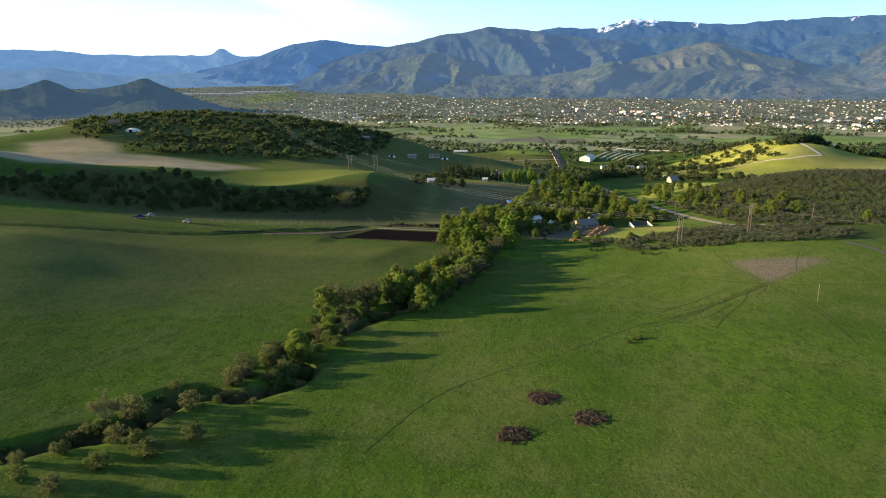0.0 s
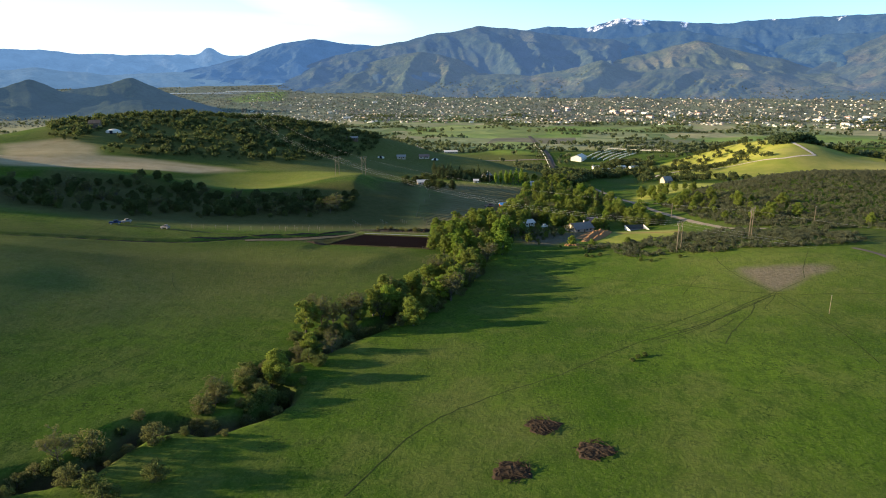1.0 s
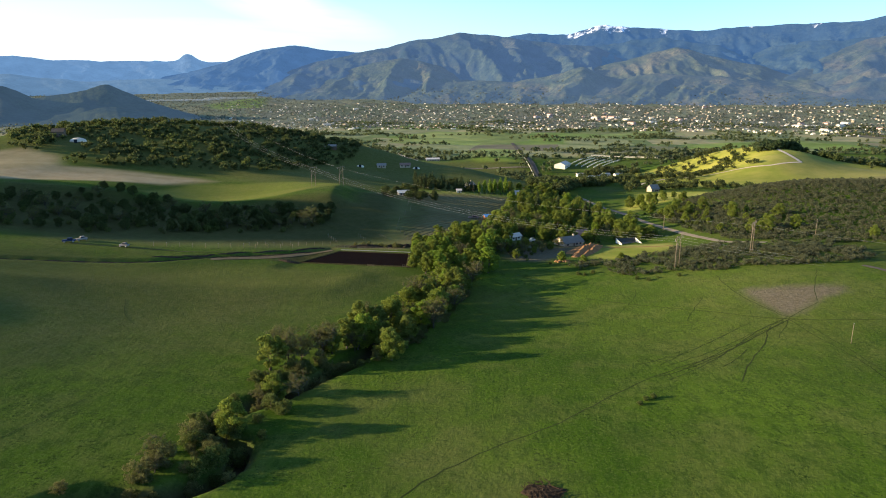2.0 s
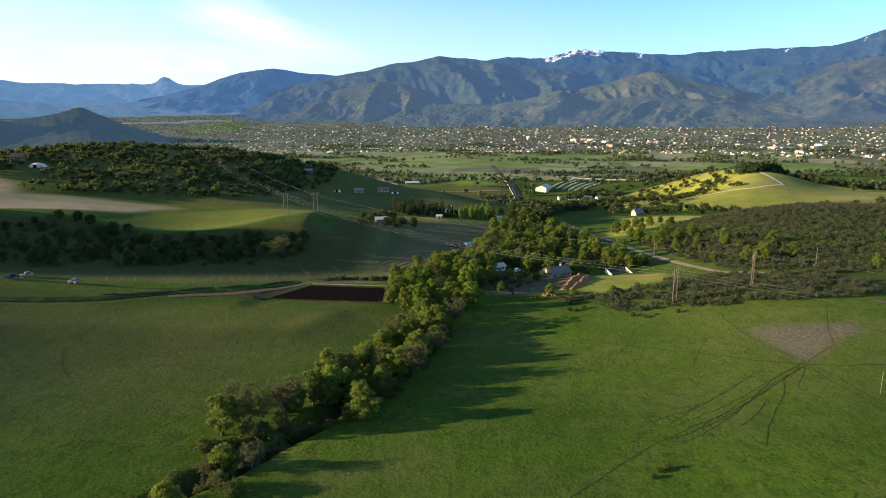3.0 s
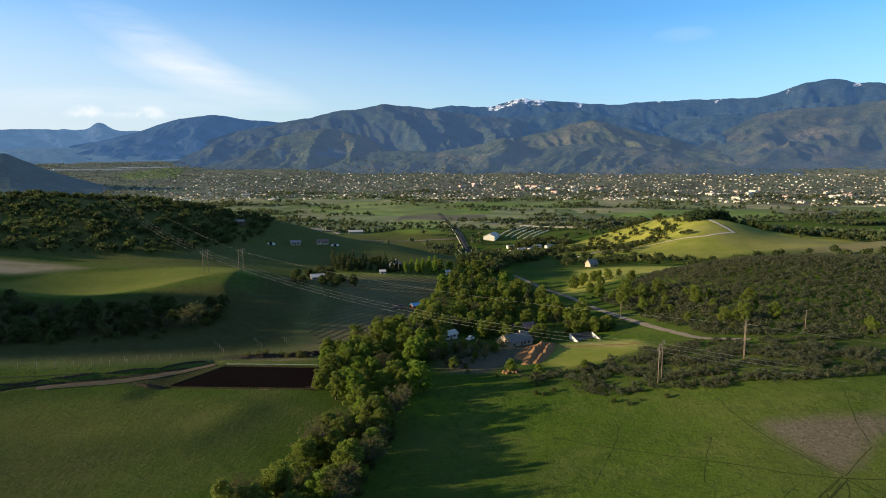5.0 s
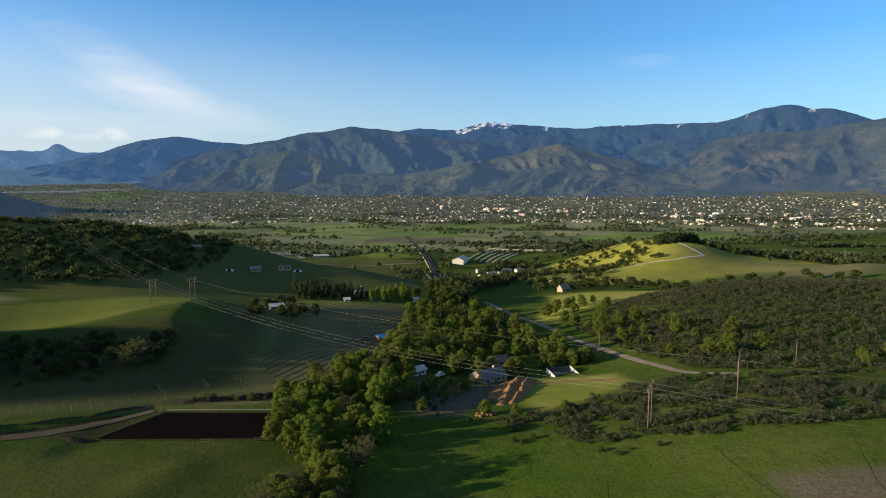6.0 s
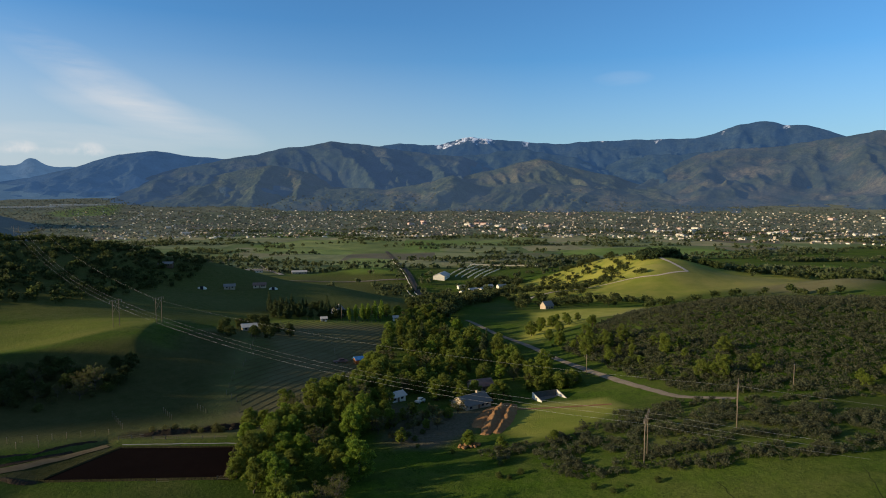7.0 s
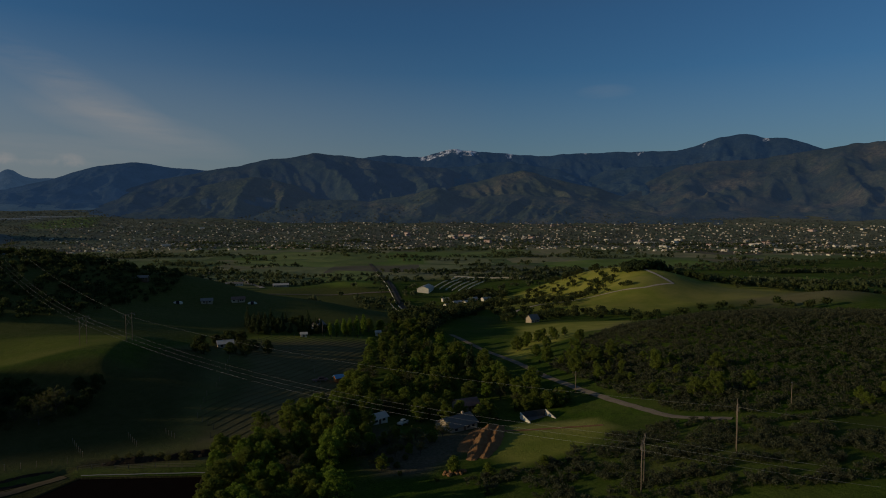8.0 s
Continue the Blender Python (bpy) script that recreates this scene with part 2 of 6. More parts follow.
# ---- ground: the lie of the land ----
HILLS = [(-250, 700, 170, 45.2), (550, 800, 170, 12.4), (-500, 200, 170, 34.0), (350, 350, 100, 20.8),
         (150, 600, 170, -6.1), (150, 100, 100, 9.2), (150, 1100, 60, 6.0), (-50, 300, 100, -4.6),
         (200, 900, 100, -12.5), (450, 900, 60, 27.3), (-400, 1150, 170, 20.3), (-150, 800, 100, 23.7),
         (450, 800, 40, 14.9), (-150, 100, 60, 10.1), (-50, 450, 40, 7.2), (500, 600, 40, 10.5),
         (150, 250, 40, 6.6), (100, 400, 60, -6.0), (250, 450, 60, 11.3), (-200, 500, 60, -2.3),
         (-550, 400, 170, 19.2), (350, 850, 40, -10.3), (400, 750, 40, 11.6), (-300, 700, 60, 12.6),
         (50, 700, 60, 10.8), (-50, 650, 40, -6.4), (300, 800, 40, 5.7), (-50, 750, 40, 5.8),
         (150, 500, 40, -3.9), (50, 250, 40, -3.0), (350, 500, 40, 3.8), (-350, 600, 60, 8.5),
         # The first two here are unseen mounds, added to shade the left slope.
         (-430, 384, 40, 41), (-345, 414, 25, 37), (-175, 215, 48, 9), (-145, 468, 35, -4.5), (-235, 488, 38, -3.5), (-105, 462, 36, -3.2)]
CREEK = [(-170, 40), (-110, 80), (-84, 97), (-70, 109), (-62, 114.7), (-59.4, 122), (-59.7, 128.3), (-55, 131), (-50, 132.5), (-44, 131.5), (-37, 137), (-33.5, 143), (-35, 151), (-40.5, 153), (-41, 160), (-37.5, 168.5), (-33, 174), (-26, 181), (-14, 201), (-2, 228), (9, 258), (22, 292)]
DITCH = [(-220, 250), (-178, 273), (-150, 285), (-128, 293), (-108, 301), (-101.5, 306.5), (-94, 311.5), (-84, 315.5), (-73, 319.5), (-60, 325), (-48, 333), (-40, 339)]
SWELL = [(-170, 250), (-120, 259), (-88, 261), (-60, 261), (-34, 265), (-29, 273), (-22, 286)]


def smooth(t):
    t = np.clip(t, 0, 1)
    return t * t * (3 - 2 * t)


def polyline_distance(x, y, line):
    """Distance from points to a polyline."""
    best = np.full(np.shape(x), 1e9)
    for (ax, ay), (bx, by) in zip(line, line[1:]):
        dx, dy = bx - ax, by - ay
        t = np.clip(((x - ax) * dx + (y - ay) * dy) / (dx * dx + dy * dy), 0, 1)
        best = np.minimum(best, np.hypot(x - ax - t * dx, y - ay - t * dy))
    return best


def land(x, y):
    """Height of the smooth land at x, y."""
    x, y = np.asarray(x, float), np.asarray(y, float)
    z = -46 * smooth((y - 250) / 800)
    for cx, cy, s, h in HILLS:
        z = z + h * np.exp(-((x - cx) ** 2 + (y - cy) ** 2) / (2 * s * s))
    z = z + 4.5 * smooth((y - 414) / 16) * smooth((530 - y) / 40) * smooth((-36 - x) / 16) * smooth((x + 330) / 80)
    r = np.hypot(x - 8, y - 100)
    z = z + (102 * np.clip((r - 2200) / 1600, 0, 1.3) ** 1.8 - 9 * smooth((r - 1000) / 600)) * smooth((y + 200) / 600) * (0.8 + 0.2 * smooth((x + 0.55 * y) / (0.4 * y + 200)))
    z = z + (0.3 + 0.9 * smooth((y - 330) / 60)) * np.sin(x / 23 + 0.6 * np.sin(y / 31)) * np.sin(y / 27 + 1) * smooth((r - 30) / 80)
    z = z + 0.12 * np.sin(x / 8.5 + 1.5 * np.sin(y / 13)) * np.sin(y / 10 + 1.2 * np.sin(x / 17)) * smooth((-20 - 0.4 * (300 - y) * (y < 300) - x) / 25) * smooth((330 - y) / 30) * smooth((r - 30) / 80)
    bed = polyline_distance(x + 0.7 * np.sin(y / 3.1), y + 0.7 * np.sin(x / 2.7), CREEK)
    z = z - (3.9 + 0.8 * np.sin(x / 5 + y / 7)) * np.exp(-(bed / (2.5 + 1.2 * np.exp(-((x + 58) ** 2 + (y - 126) ** 2) / 40))) ** 4)
    z = z + 0.7 * np.exp(-(polyline_distance(x, y, SWELL) / 7) ** 2) 
    bank = smooth((34 - np.abs(x + 24 + 0.25 * (320 - y))) / 12) * smooth((25 - np.abs(y - 318)) / 10)
    z = z * (1 - bank) - 4.1 * bank
    d = polyline_distance(x, y, DITCH)
    return z - 0.85 * np.exp(-(d / 2.2) ** 4) + 0.25 * np.exp(-((d - 4.5) / 1.8) ** 2) * smooth((-62 - x) / 20)


# ---- building helpers ----
def shaped(name, verts, faces, material, parent=None, label="", smoothed=True):
    """One mesh object from arrays of corners and faces."""
    me = bpy.data.meshes.new(name)
    me.from_pydata([tuple(v) for v in verts], [], [tuple(f) for f in faces])
    me.materials.append(material)
    if smoothed:
        me.polygons.foreach_set("use_smooth", [True] * len(me.polygons))
    ob = new(name, me)
    if parent:
        ob.parent = parent
    return tagged(ob, label)


def part(name, bm, material, parent=None, label=""):
    me = bpy.data.meshes.new(name)
    bm.to_mesh(me)
    bm.free()
    me.materials.append(material)
    ob = new(name, me)
    if parent:
        ob.parent = parent
    return tagged(ob, label)


def grid_faces(rows, cols):
    i = np.arange((rows - 1) * (cols - 1))
    a = i // (cols - 1) * cols + i % (cols - 1)
    return np.stack([a, a + 1, a + cols + 1, a + cols], 1)


def spread(parts):
    """Steps that widen with distance: (from, to, first step, last step) in turn."""
    out = []
    for lo, hi, a, b in parts:
        n = int((hi - lo) / ((a + b) / 2))
        t = (np.arange(n) + 0.0) / n
        w = a * t + (b - a) * t * t / 2
        out.append(lo + (hi - lo) * w / ((a + b) / 2))
    out.append([parts[-1][1]])
    return np.concatenate(out)


# ---- ground ----
GX = spread([(-4900, -700, 160, 12), (-700, -260, 12, 4), (-260, -112, 4, 2), (-112, -20, 1.9, 1.9), (-20, 10, 2, 4), (10, 300, 4, 4), (300, 700, 4, 12), (700, 4900, 12, 160)])
GY = spread([(-4900, -100, 160, 12), (-100, 60, 12, 4), (60, 96, 4, 2), (96, 180, 1.9, 1.9), (180, 200, 2, 3.5), (200, 296, 3.5, 3), (296, 350, 2.2, 2.2), (350, 460, 3, 4), (460, 1300, 4, 14), (1300, 4900, 14, 30)])
gx, gy = np.meshgrid(GX, GY)
GZ = land(gx, gy)


def ground_z(x, y):
    """Height of the ground sheet itself."""
    i = int(np.clip(np.searchsorted(GX, x) - 1, 0, len(GX) - 2))
    j = int(np.clip(np.searchsorted(GY, y) - 1, 0, len(GY) - 2))
    u, v = (x - GX[i]) / (GX[i + 1] - GX[i]), (y - GY[j]) / (GY[j + 1] - GY[j])
    return float((GZ[j, i] * (1 - u) + GZ[j, i + 1] * u) * (1 - v) + (GZ[j + 1, i] * (1 - u) + GZ[j + 1, i + 1] * u) * v)


def inside(x, y, poly, soft=4.0):
    """1 inside an outline, 0 outside, with a soft edge."""
    hit = np.zeros(np.shape(x), bool)
    for (ax, ay), (bx, by) in zip(poly, poly[1:] + poly[:1]):
        cross = ((ay > y) != (by > y)) & (x < (bx - ax) * (y - ay) / (by - ay + 1e-9) + ax)
        hit ^= cross
    d = polyline_distance(x, y, poly + poly[:1])
    return np.where(hit, smooth(0.5 + d / (2 * soft)), smooth(0.5 - d / (2 * soft)))


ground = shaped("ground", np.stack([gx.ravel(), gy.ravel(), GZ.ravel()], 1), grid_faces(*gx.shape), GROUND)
tagged(ground, "green spring pasture rolling down to a broad valley floor", "ground", kind="structure")
COVER = {name: np.zeros(gx.shape) for name in ("pale", "dry", "gold", "soil", "wood", "meadow", "heath", "brown")}


def cover(name, poly, amount=1.0, soft=4.0):
    COVER[name] = np.maximum(COVER[name], amount * inside(gx, gy, poly, soft))


# ---- mountains ----
def skyline(az, crest):
    """Crest height in degrees over azimuth: a soft line through named tops and saddles."""
    fine = np.arange(az[0] - 6, az[-1] + 6, 0.14)
    e = np.interp(fine, [p[0] for p in crest], [p[1] for p in crest])
    k = np.exp(-np.linspace(-2, 2, 9) ** 2)
    e = np.convolve(np.pad(e, 4, mode="edge"), k / k.sum(), mode="valid")
    return np.interp(az, fine, e)


def fbm(x, y, seed, octaves=5):
    v = np.zeros(np.shape(x))
    rng = np.random.default_rng(seed)
    for k in range(octaves):
        for _ in range(3):
            a, p = rng.uniform(0, 6.283), rng.uniform(0, 6.283)
            f = 2.0 ** k * rng.uniform(0.8, 1.3)
            v += np.sin(f * (x * math.cos(a) + y * math.sin(a)) + p + 0.8 * v) / (3 * 1.75 ** k)
    return v


FOOT = []


def mountain(name, label, crest_line, near, far, lo, hi, material, seed, rough=1.0, snow=(), grain=250.0, foot=False, lean=0.35):
    """A range: spurs run down from its crest line to the foot, with ravines between that deepen and fork."""
    az = np.arange(lo, hi, 0.11)
    s = np.concatenate([np.linspace(0, 1, 90), [1.03, 1.1, 1.2]])
    A, S = np.meshgrid(az, s)
    crest_el = skyline(az, crest_line) + 0.05 * fbm(az * 2.2, 0 * az, seed + 5, 6)
    crest = 70 + far * np.tan(np.radians(crest_el))
    up = np.clip(S, 0, 1)
    X0, Y0 = (near + far) / 2 * np.radians(A), (far - near) * S
    warp = fbm(X0 / 420, Y0 / 420, seed, 3)
    XW = X0 + 70 * warp + lean * (far - near - Y0) * np.sin(X0 / 700 + seed)
    YW = Y0 + 60 * fbm(X0 / 300, Y0 / 300, seed + 3, 2)

    def field(size, aspect, k):
        return np.array([noise.noise((x / size, aspect * y / size, seed * 3.7 + k)) for x, y in zip(XW.ravel(), YW.ravel())]).reshape(A.shape)

    n1, n2, n3 = field(grain * 1.0, 0.34, 0), field(grain * 0.42, 0.5, 9), field(grain * 0.18, 0.7, 5)
    spur = 0.72 * np.clip(np.sqrt(n1 * n1 + 0.003) / 0.5, 0, 1.2) + 0.36 * np.clip(np.sqrt(n2 * n2 + 0.003) / 0.5, 0, 1.2) + 0.14 * np.abs(n3) / 0.5
    lift = up ** (0.72 + 1.55 * rough * spur)
    lift = lift + 0.035 * np.sin(math.pi * up) * n3
    lift = np.where(up < 1, np.minimum(lift, 1 - 0.02 * (1 - up)), 1.0)
    R = near + (far - near) * S + 50 * warp * np.sin(math.pi * up)
    X, Y = 8 + R * np.sin(np.radians(A)), 100 + R * np.cos(np.radians(A))
    floor_ = np.minimum(land(X, Y) - 3.0, crest[None, :] - 5)
    Z = floor_ + (crest[None, :] - floor_) * np.maximum(lift, 0.0)
    Z = np.where(S == 0, floor_ - 40, Z)
    Z = np.where(S > 1, crest[None, :] - (S - 1) * 600, Z)
    if foot:
        FOOT.append((az, s, near, far, Z))
    ob = shaped(name, np.stack([X.ravel(), Y.ravel(), Z.ravel()], 1), grid_faces(*A.shape), material)
    if snow:
        patch = fbm(A * 4.5 + S * 9, S * 30, seed + 9, 5)
        f = np.zeros(A.shape)
        for a, wd, level in snow:
            f = np.maximum(f, smooth((up - level + 0.05 * patch) / 0.015) * smooth((wd - np.abs(A - a + 0.3 * patch)) / 0.15))
        ob.data.attributes.new("snow", "FLOAT", "POINT").data.foreach_set("value", f.ravel())
    return tagged(ob, label, "mountain", kind="structure")


# Bluish base colours and emission stand in for the air before each range.
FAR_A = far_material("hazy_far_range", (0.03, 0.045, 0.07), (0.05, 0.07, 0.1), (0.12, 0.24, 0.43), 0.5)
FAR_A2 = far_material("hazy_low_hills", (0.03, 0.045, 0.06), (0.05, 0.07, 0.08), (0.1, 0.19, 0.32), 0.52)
FAR_B = far_material("hazed_wooded_slope", (0.02, 0.034, 0.034), (0.045, 0.062, 0.058), (0.05, 0.115, 0.25), 0.6)
FAR_D = far_material("hazed_high_ridge", (0.02, 0.034, 0.034), (0.042, 0.06, 0.054), (0.045, 0.11, 0.25), 0.5)
FAR_M = far_material("hazed_middle_ridge", (0.02, 0.034, 0.026), (0.05, 0.066, 0.044), (0.045, 0.1, 0.21), 0.56)
FAR_C = far_material("hazed_wooded_ridge", (0.022, 0.036, 0.022), (0.056, 0.07, 0.042), (0.05, 0.095, 0.19), 0.56, (0.085, 0.085, 0.05))
FAR_F = far_material("hazed_foothill", (0.034, 0.05, 0.024), (0.09, 0.1, 0.05), (0.06, 0.1, 0.175), 0.5, (0.135, 0.115, 0.065))
FAR_E = far_material("hazed_massif", (0.03, 0.042, 0.022), (0.075, 0.082, 0.044), (0.055, 0.1, 0.19), 0.52, (0.125, 0.105, 0.06))
FAR_K = far_material("hazed_knoll", (0.028, 0.042, 0.02), (0.06, 0.07, 0.036), (0.06, 0.11, 0.19), 0.28)

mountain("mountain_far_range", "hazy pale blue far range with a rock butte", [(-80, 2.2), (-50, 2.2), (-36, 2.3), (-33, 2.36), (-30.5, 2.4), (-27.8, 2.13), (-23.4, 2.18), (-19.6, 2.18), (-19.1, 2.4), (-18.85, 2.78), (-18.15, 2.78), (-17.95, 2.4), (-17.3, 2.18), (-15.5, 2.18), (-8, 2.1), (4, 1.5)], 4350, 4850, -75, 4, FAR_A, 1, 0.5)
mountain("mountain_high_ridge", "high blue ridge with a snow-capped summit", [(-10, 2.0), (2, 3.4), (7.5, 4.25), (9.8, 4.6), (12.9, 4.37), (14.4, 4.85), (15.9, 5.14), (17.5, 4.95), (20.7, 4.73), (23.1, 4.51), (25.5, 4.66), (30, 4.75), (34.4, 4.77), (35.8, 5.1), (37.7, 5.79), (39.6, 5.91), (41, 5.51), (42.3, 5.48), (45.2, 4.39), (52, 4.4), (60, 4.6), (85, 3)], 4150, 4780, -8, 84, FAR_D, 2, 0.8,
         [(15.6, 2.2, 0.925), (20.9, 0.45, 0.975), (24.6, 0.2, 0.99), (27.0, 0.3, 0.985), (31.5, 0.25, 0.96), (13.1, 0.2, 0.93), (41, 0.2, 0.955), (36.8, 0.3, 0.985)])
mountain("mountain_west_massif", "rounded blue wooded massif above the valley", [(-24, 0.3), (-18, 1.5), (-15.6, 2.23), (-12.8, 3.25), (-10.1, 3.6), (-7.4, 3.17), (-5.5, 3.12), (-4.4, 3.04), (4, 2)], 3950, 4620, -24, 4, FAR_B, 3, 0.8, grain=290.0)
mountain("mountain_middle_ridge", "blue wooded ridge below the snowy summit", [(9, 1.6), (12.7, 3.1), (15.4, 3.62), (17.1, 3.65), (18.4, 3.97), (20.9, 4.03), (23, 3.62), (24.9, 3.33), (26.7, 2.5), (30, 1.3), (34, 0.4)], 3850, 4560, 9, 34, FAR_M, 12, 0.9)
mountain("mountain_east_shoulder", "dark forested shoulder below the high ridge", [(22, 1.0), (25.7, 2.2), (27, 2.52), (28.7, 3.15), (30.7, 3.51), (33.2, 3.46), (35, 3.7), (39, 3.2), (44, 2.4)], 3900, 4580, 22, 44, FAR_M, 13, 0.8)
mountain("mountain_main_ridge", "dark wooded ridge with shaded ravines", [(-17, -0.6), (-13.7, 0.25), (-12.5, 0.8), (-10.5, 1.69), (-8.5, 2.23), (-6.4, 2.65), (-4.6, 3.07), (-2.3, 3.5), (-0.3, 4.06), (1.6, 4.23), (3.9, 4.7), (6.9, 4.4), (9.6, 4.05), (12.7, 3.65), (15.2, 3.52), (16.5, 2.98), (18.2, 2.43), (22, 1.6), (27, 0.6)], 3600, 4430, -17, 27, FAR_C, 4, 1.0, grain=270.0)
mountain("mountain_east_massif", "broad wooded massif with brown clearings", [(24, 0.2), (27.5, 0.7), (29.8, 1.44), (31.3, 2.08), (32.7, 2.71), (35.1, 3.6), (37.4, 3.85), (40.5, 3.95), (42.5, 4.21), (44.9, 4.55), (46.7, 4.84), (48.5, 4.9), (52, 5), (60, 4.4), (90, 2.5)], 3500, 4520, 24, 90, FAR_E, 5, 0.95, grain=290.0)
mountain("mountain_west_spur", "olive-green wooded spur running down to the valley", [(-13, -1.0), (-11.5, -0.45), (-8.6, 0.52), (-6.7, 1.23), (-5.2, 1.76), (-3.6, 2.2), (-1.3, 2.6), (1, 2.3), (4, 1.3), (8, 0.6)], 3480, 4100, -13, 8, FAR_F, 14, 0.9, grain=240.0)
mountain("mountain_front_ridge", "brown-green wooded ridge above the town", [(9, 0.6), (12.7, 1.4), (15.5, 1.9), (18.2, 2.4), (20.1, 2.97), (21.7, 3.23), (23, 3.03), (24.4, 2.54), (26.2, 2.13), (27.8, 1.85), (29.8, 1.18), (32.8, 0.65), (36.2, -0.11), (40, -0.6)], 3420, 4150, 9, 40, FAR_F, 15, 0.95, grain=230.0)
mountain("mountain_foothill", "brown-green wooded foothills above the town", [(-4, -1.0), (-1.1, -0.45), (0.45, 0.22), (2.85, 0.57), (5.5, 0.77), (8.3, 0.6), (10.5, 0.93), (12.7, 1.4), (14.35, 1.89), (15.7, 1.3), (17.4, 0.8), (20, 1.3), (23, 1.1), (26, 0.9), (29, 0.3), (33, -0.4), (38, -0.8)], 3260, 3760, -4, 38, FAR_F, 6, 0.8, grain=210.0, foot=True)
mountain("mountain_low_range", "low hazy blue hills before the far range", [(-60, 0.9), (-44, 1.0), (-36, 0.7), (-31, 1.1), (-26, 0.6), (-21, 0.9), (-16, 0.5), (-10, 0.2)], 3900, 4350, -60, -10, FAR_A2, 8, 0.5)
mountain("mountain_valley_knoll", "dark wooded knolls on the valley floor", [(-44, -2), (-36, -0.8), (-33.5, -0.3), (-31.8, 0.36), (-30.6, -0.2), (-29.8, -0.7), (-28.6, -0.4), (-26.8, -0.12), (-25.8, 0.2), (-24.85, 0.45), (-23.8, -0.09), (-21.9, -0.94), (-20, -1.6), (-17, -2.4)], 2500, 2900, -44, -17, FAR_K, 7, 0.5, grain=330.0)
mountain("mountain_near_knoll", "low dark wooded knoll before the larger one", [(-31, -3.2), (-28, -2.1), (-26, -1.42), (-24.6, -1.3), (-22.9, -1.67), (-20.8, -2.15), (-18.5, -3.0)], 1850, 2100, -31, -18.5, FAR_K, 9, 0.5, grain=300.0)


def slope_z(x, y):
    """Ground height, or that of the foothill where it stands above the ground."""
    r, a = math.hypot(x - 8, y - 100), math.degrees(math.atan2(x - 8, y - 100))
    az, s, near, far, z = FOOT[-1]
    if r < near + 20 or not az[0] < a < az[-1]:
        return ground_z(x, y)
    return max(ground_z(x, y), float(z[int(np.clip(np.searchsorted(s, (r - near) / (far - near)), 1, 63)), int(np.clip(np.searchsorted(az, a), 0, len(az) - 1))]))


# ---- trees ----
def tube(points, radii, sides=6):
    """Tapered limb along points."""
    verts, faces = [], []
    for k, (p, r) in enumerate(zip(points, radii)):
        p = Vector(p)
        d = (Vector(points[min(k + 1, len(points) - 1)]) - Vector(points[max(k - 1, 0)])).normalized()
        a = d.orthogonal().normalized()
        b = d.cross(a)
        for i in range(sides):
            t = 2 * math.pi * i / sides
            verts.append(p + r * (math.cos(t) * a + math.sin(t) * b))
    for k in range(len(points) - 1):
        for i in range(sides):
            j = (i + 1) % sides
            faces.append((k * sides + i, k * sides + j, (k + 1) * sides + j, (k + 1) * sides + i))
    faces.append(tuple(range(sides))[::-1])
    faces.append(tuple(range((len(points) - 1) * sides, len(points) * sides)))
    return verts, faces


def joined(pieces):
    verts, faces = [], []
    for v, f in pieces:
        n = len(verts)
        verts += list(v)
        faces += [tuple(i + n for i in q) for q in f]
    return verts, faces


def foliage(lobes, count, size, rng):
    """Folded leaf clumps spread over the skins of rounded lobes (x, y, z, radius, flatness)."""
    lobes = np.array(lobes, float)
    w = lobes[:, 3] ** 2
    pick = rng.choice(len(lobes), count, p=w / w.sum())
    d = rng.normal(size=(count, 3))
    d /= np.linalg.norm(d, axis=1, keepdims=True)
    L = lobes[pick]
    r = L[:, 3] * rng.uniform(0.2, 1.3, count) ** 0.7
    c = L[:, :3] + d * r[:, None] * np.stack([np.ones(count), np.ones(count), L[:, 4]], 1)
    n = d + 0.7 * rng.normal(size=(count, 3))
    n /= np.linalg.norm(n, axis=1, keepdims=True)
    u = np.cross(n, rng.normal(size=(count, 3)))
    u /= np.linalg.norm(u, axis=1, keepdims=True)
    v = np.cross(n, u)
    s = size * rng.uniform(0.55, 1.3, (count, 1))
    corners = np.stack([c - u * s * 0.6, c + v * s * 0.45 + n * s * 0.2, c + u * s * 0.6, c - v * s * 0.5 + n * s * 0.15], 1)
    i = np.arange(count)[:, None] * 4
    return corners.reshape(-1, 3), np.concatenate([i + [[0, 1, 2]], i + [[0, 2, 3]]])


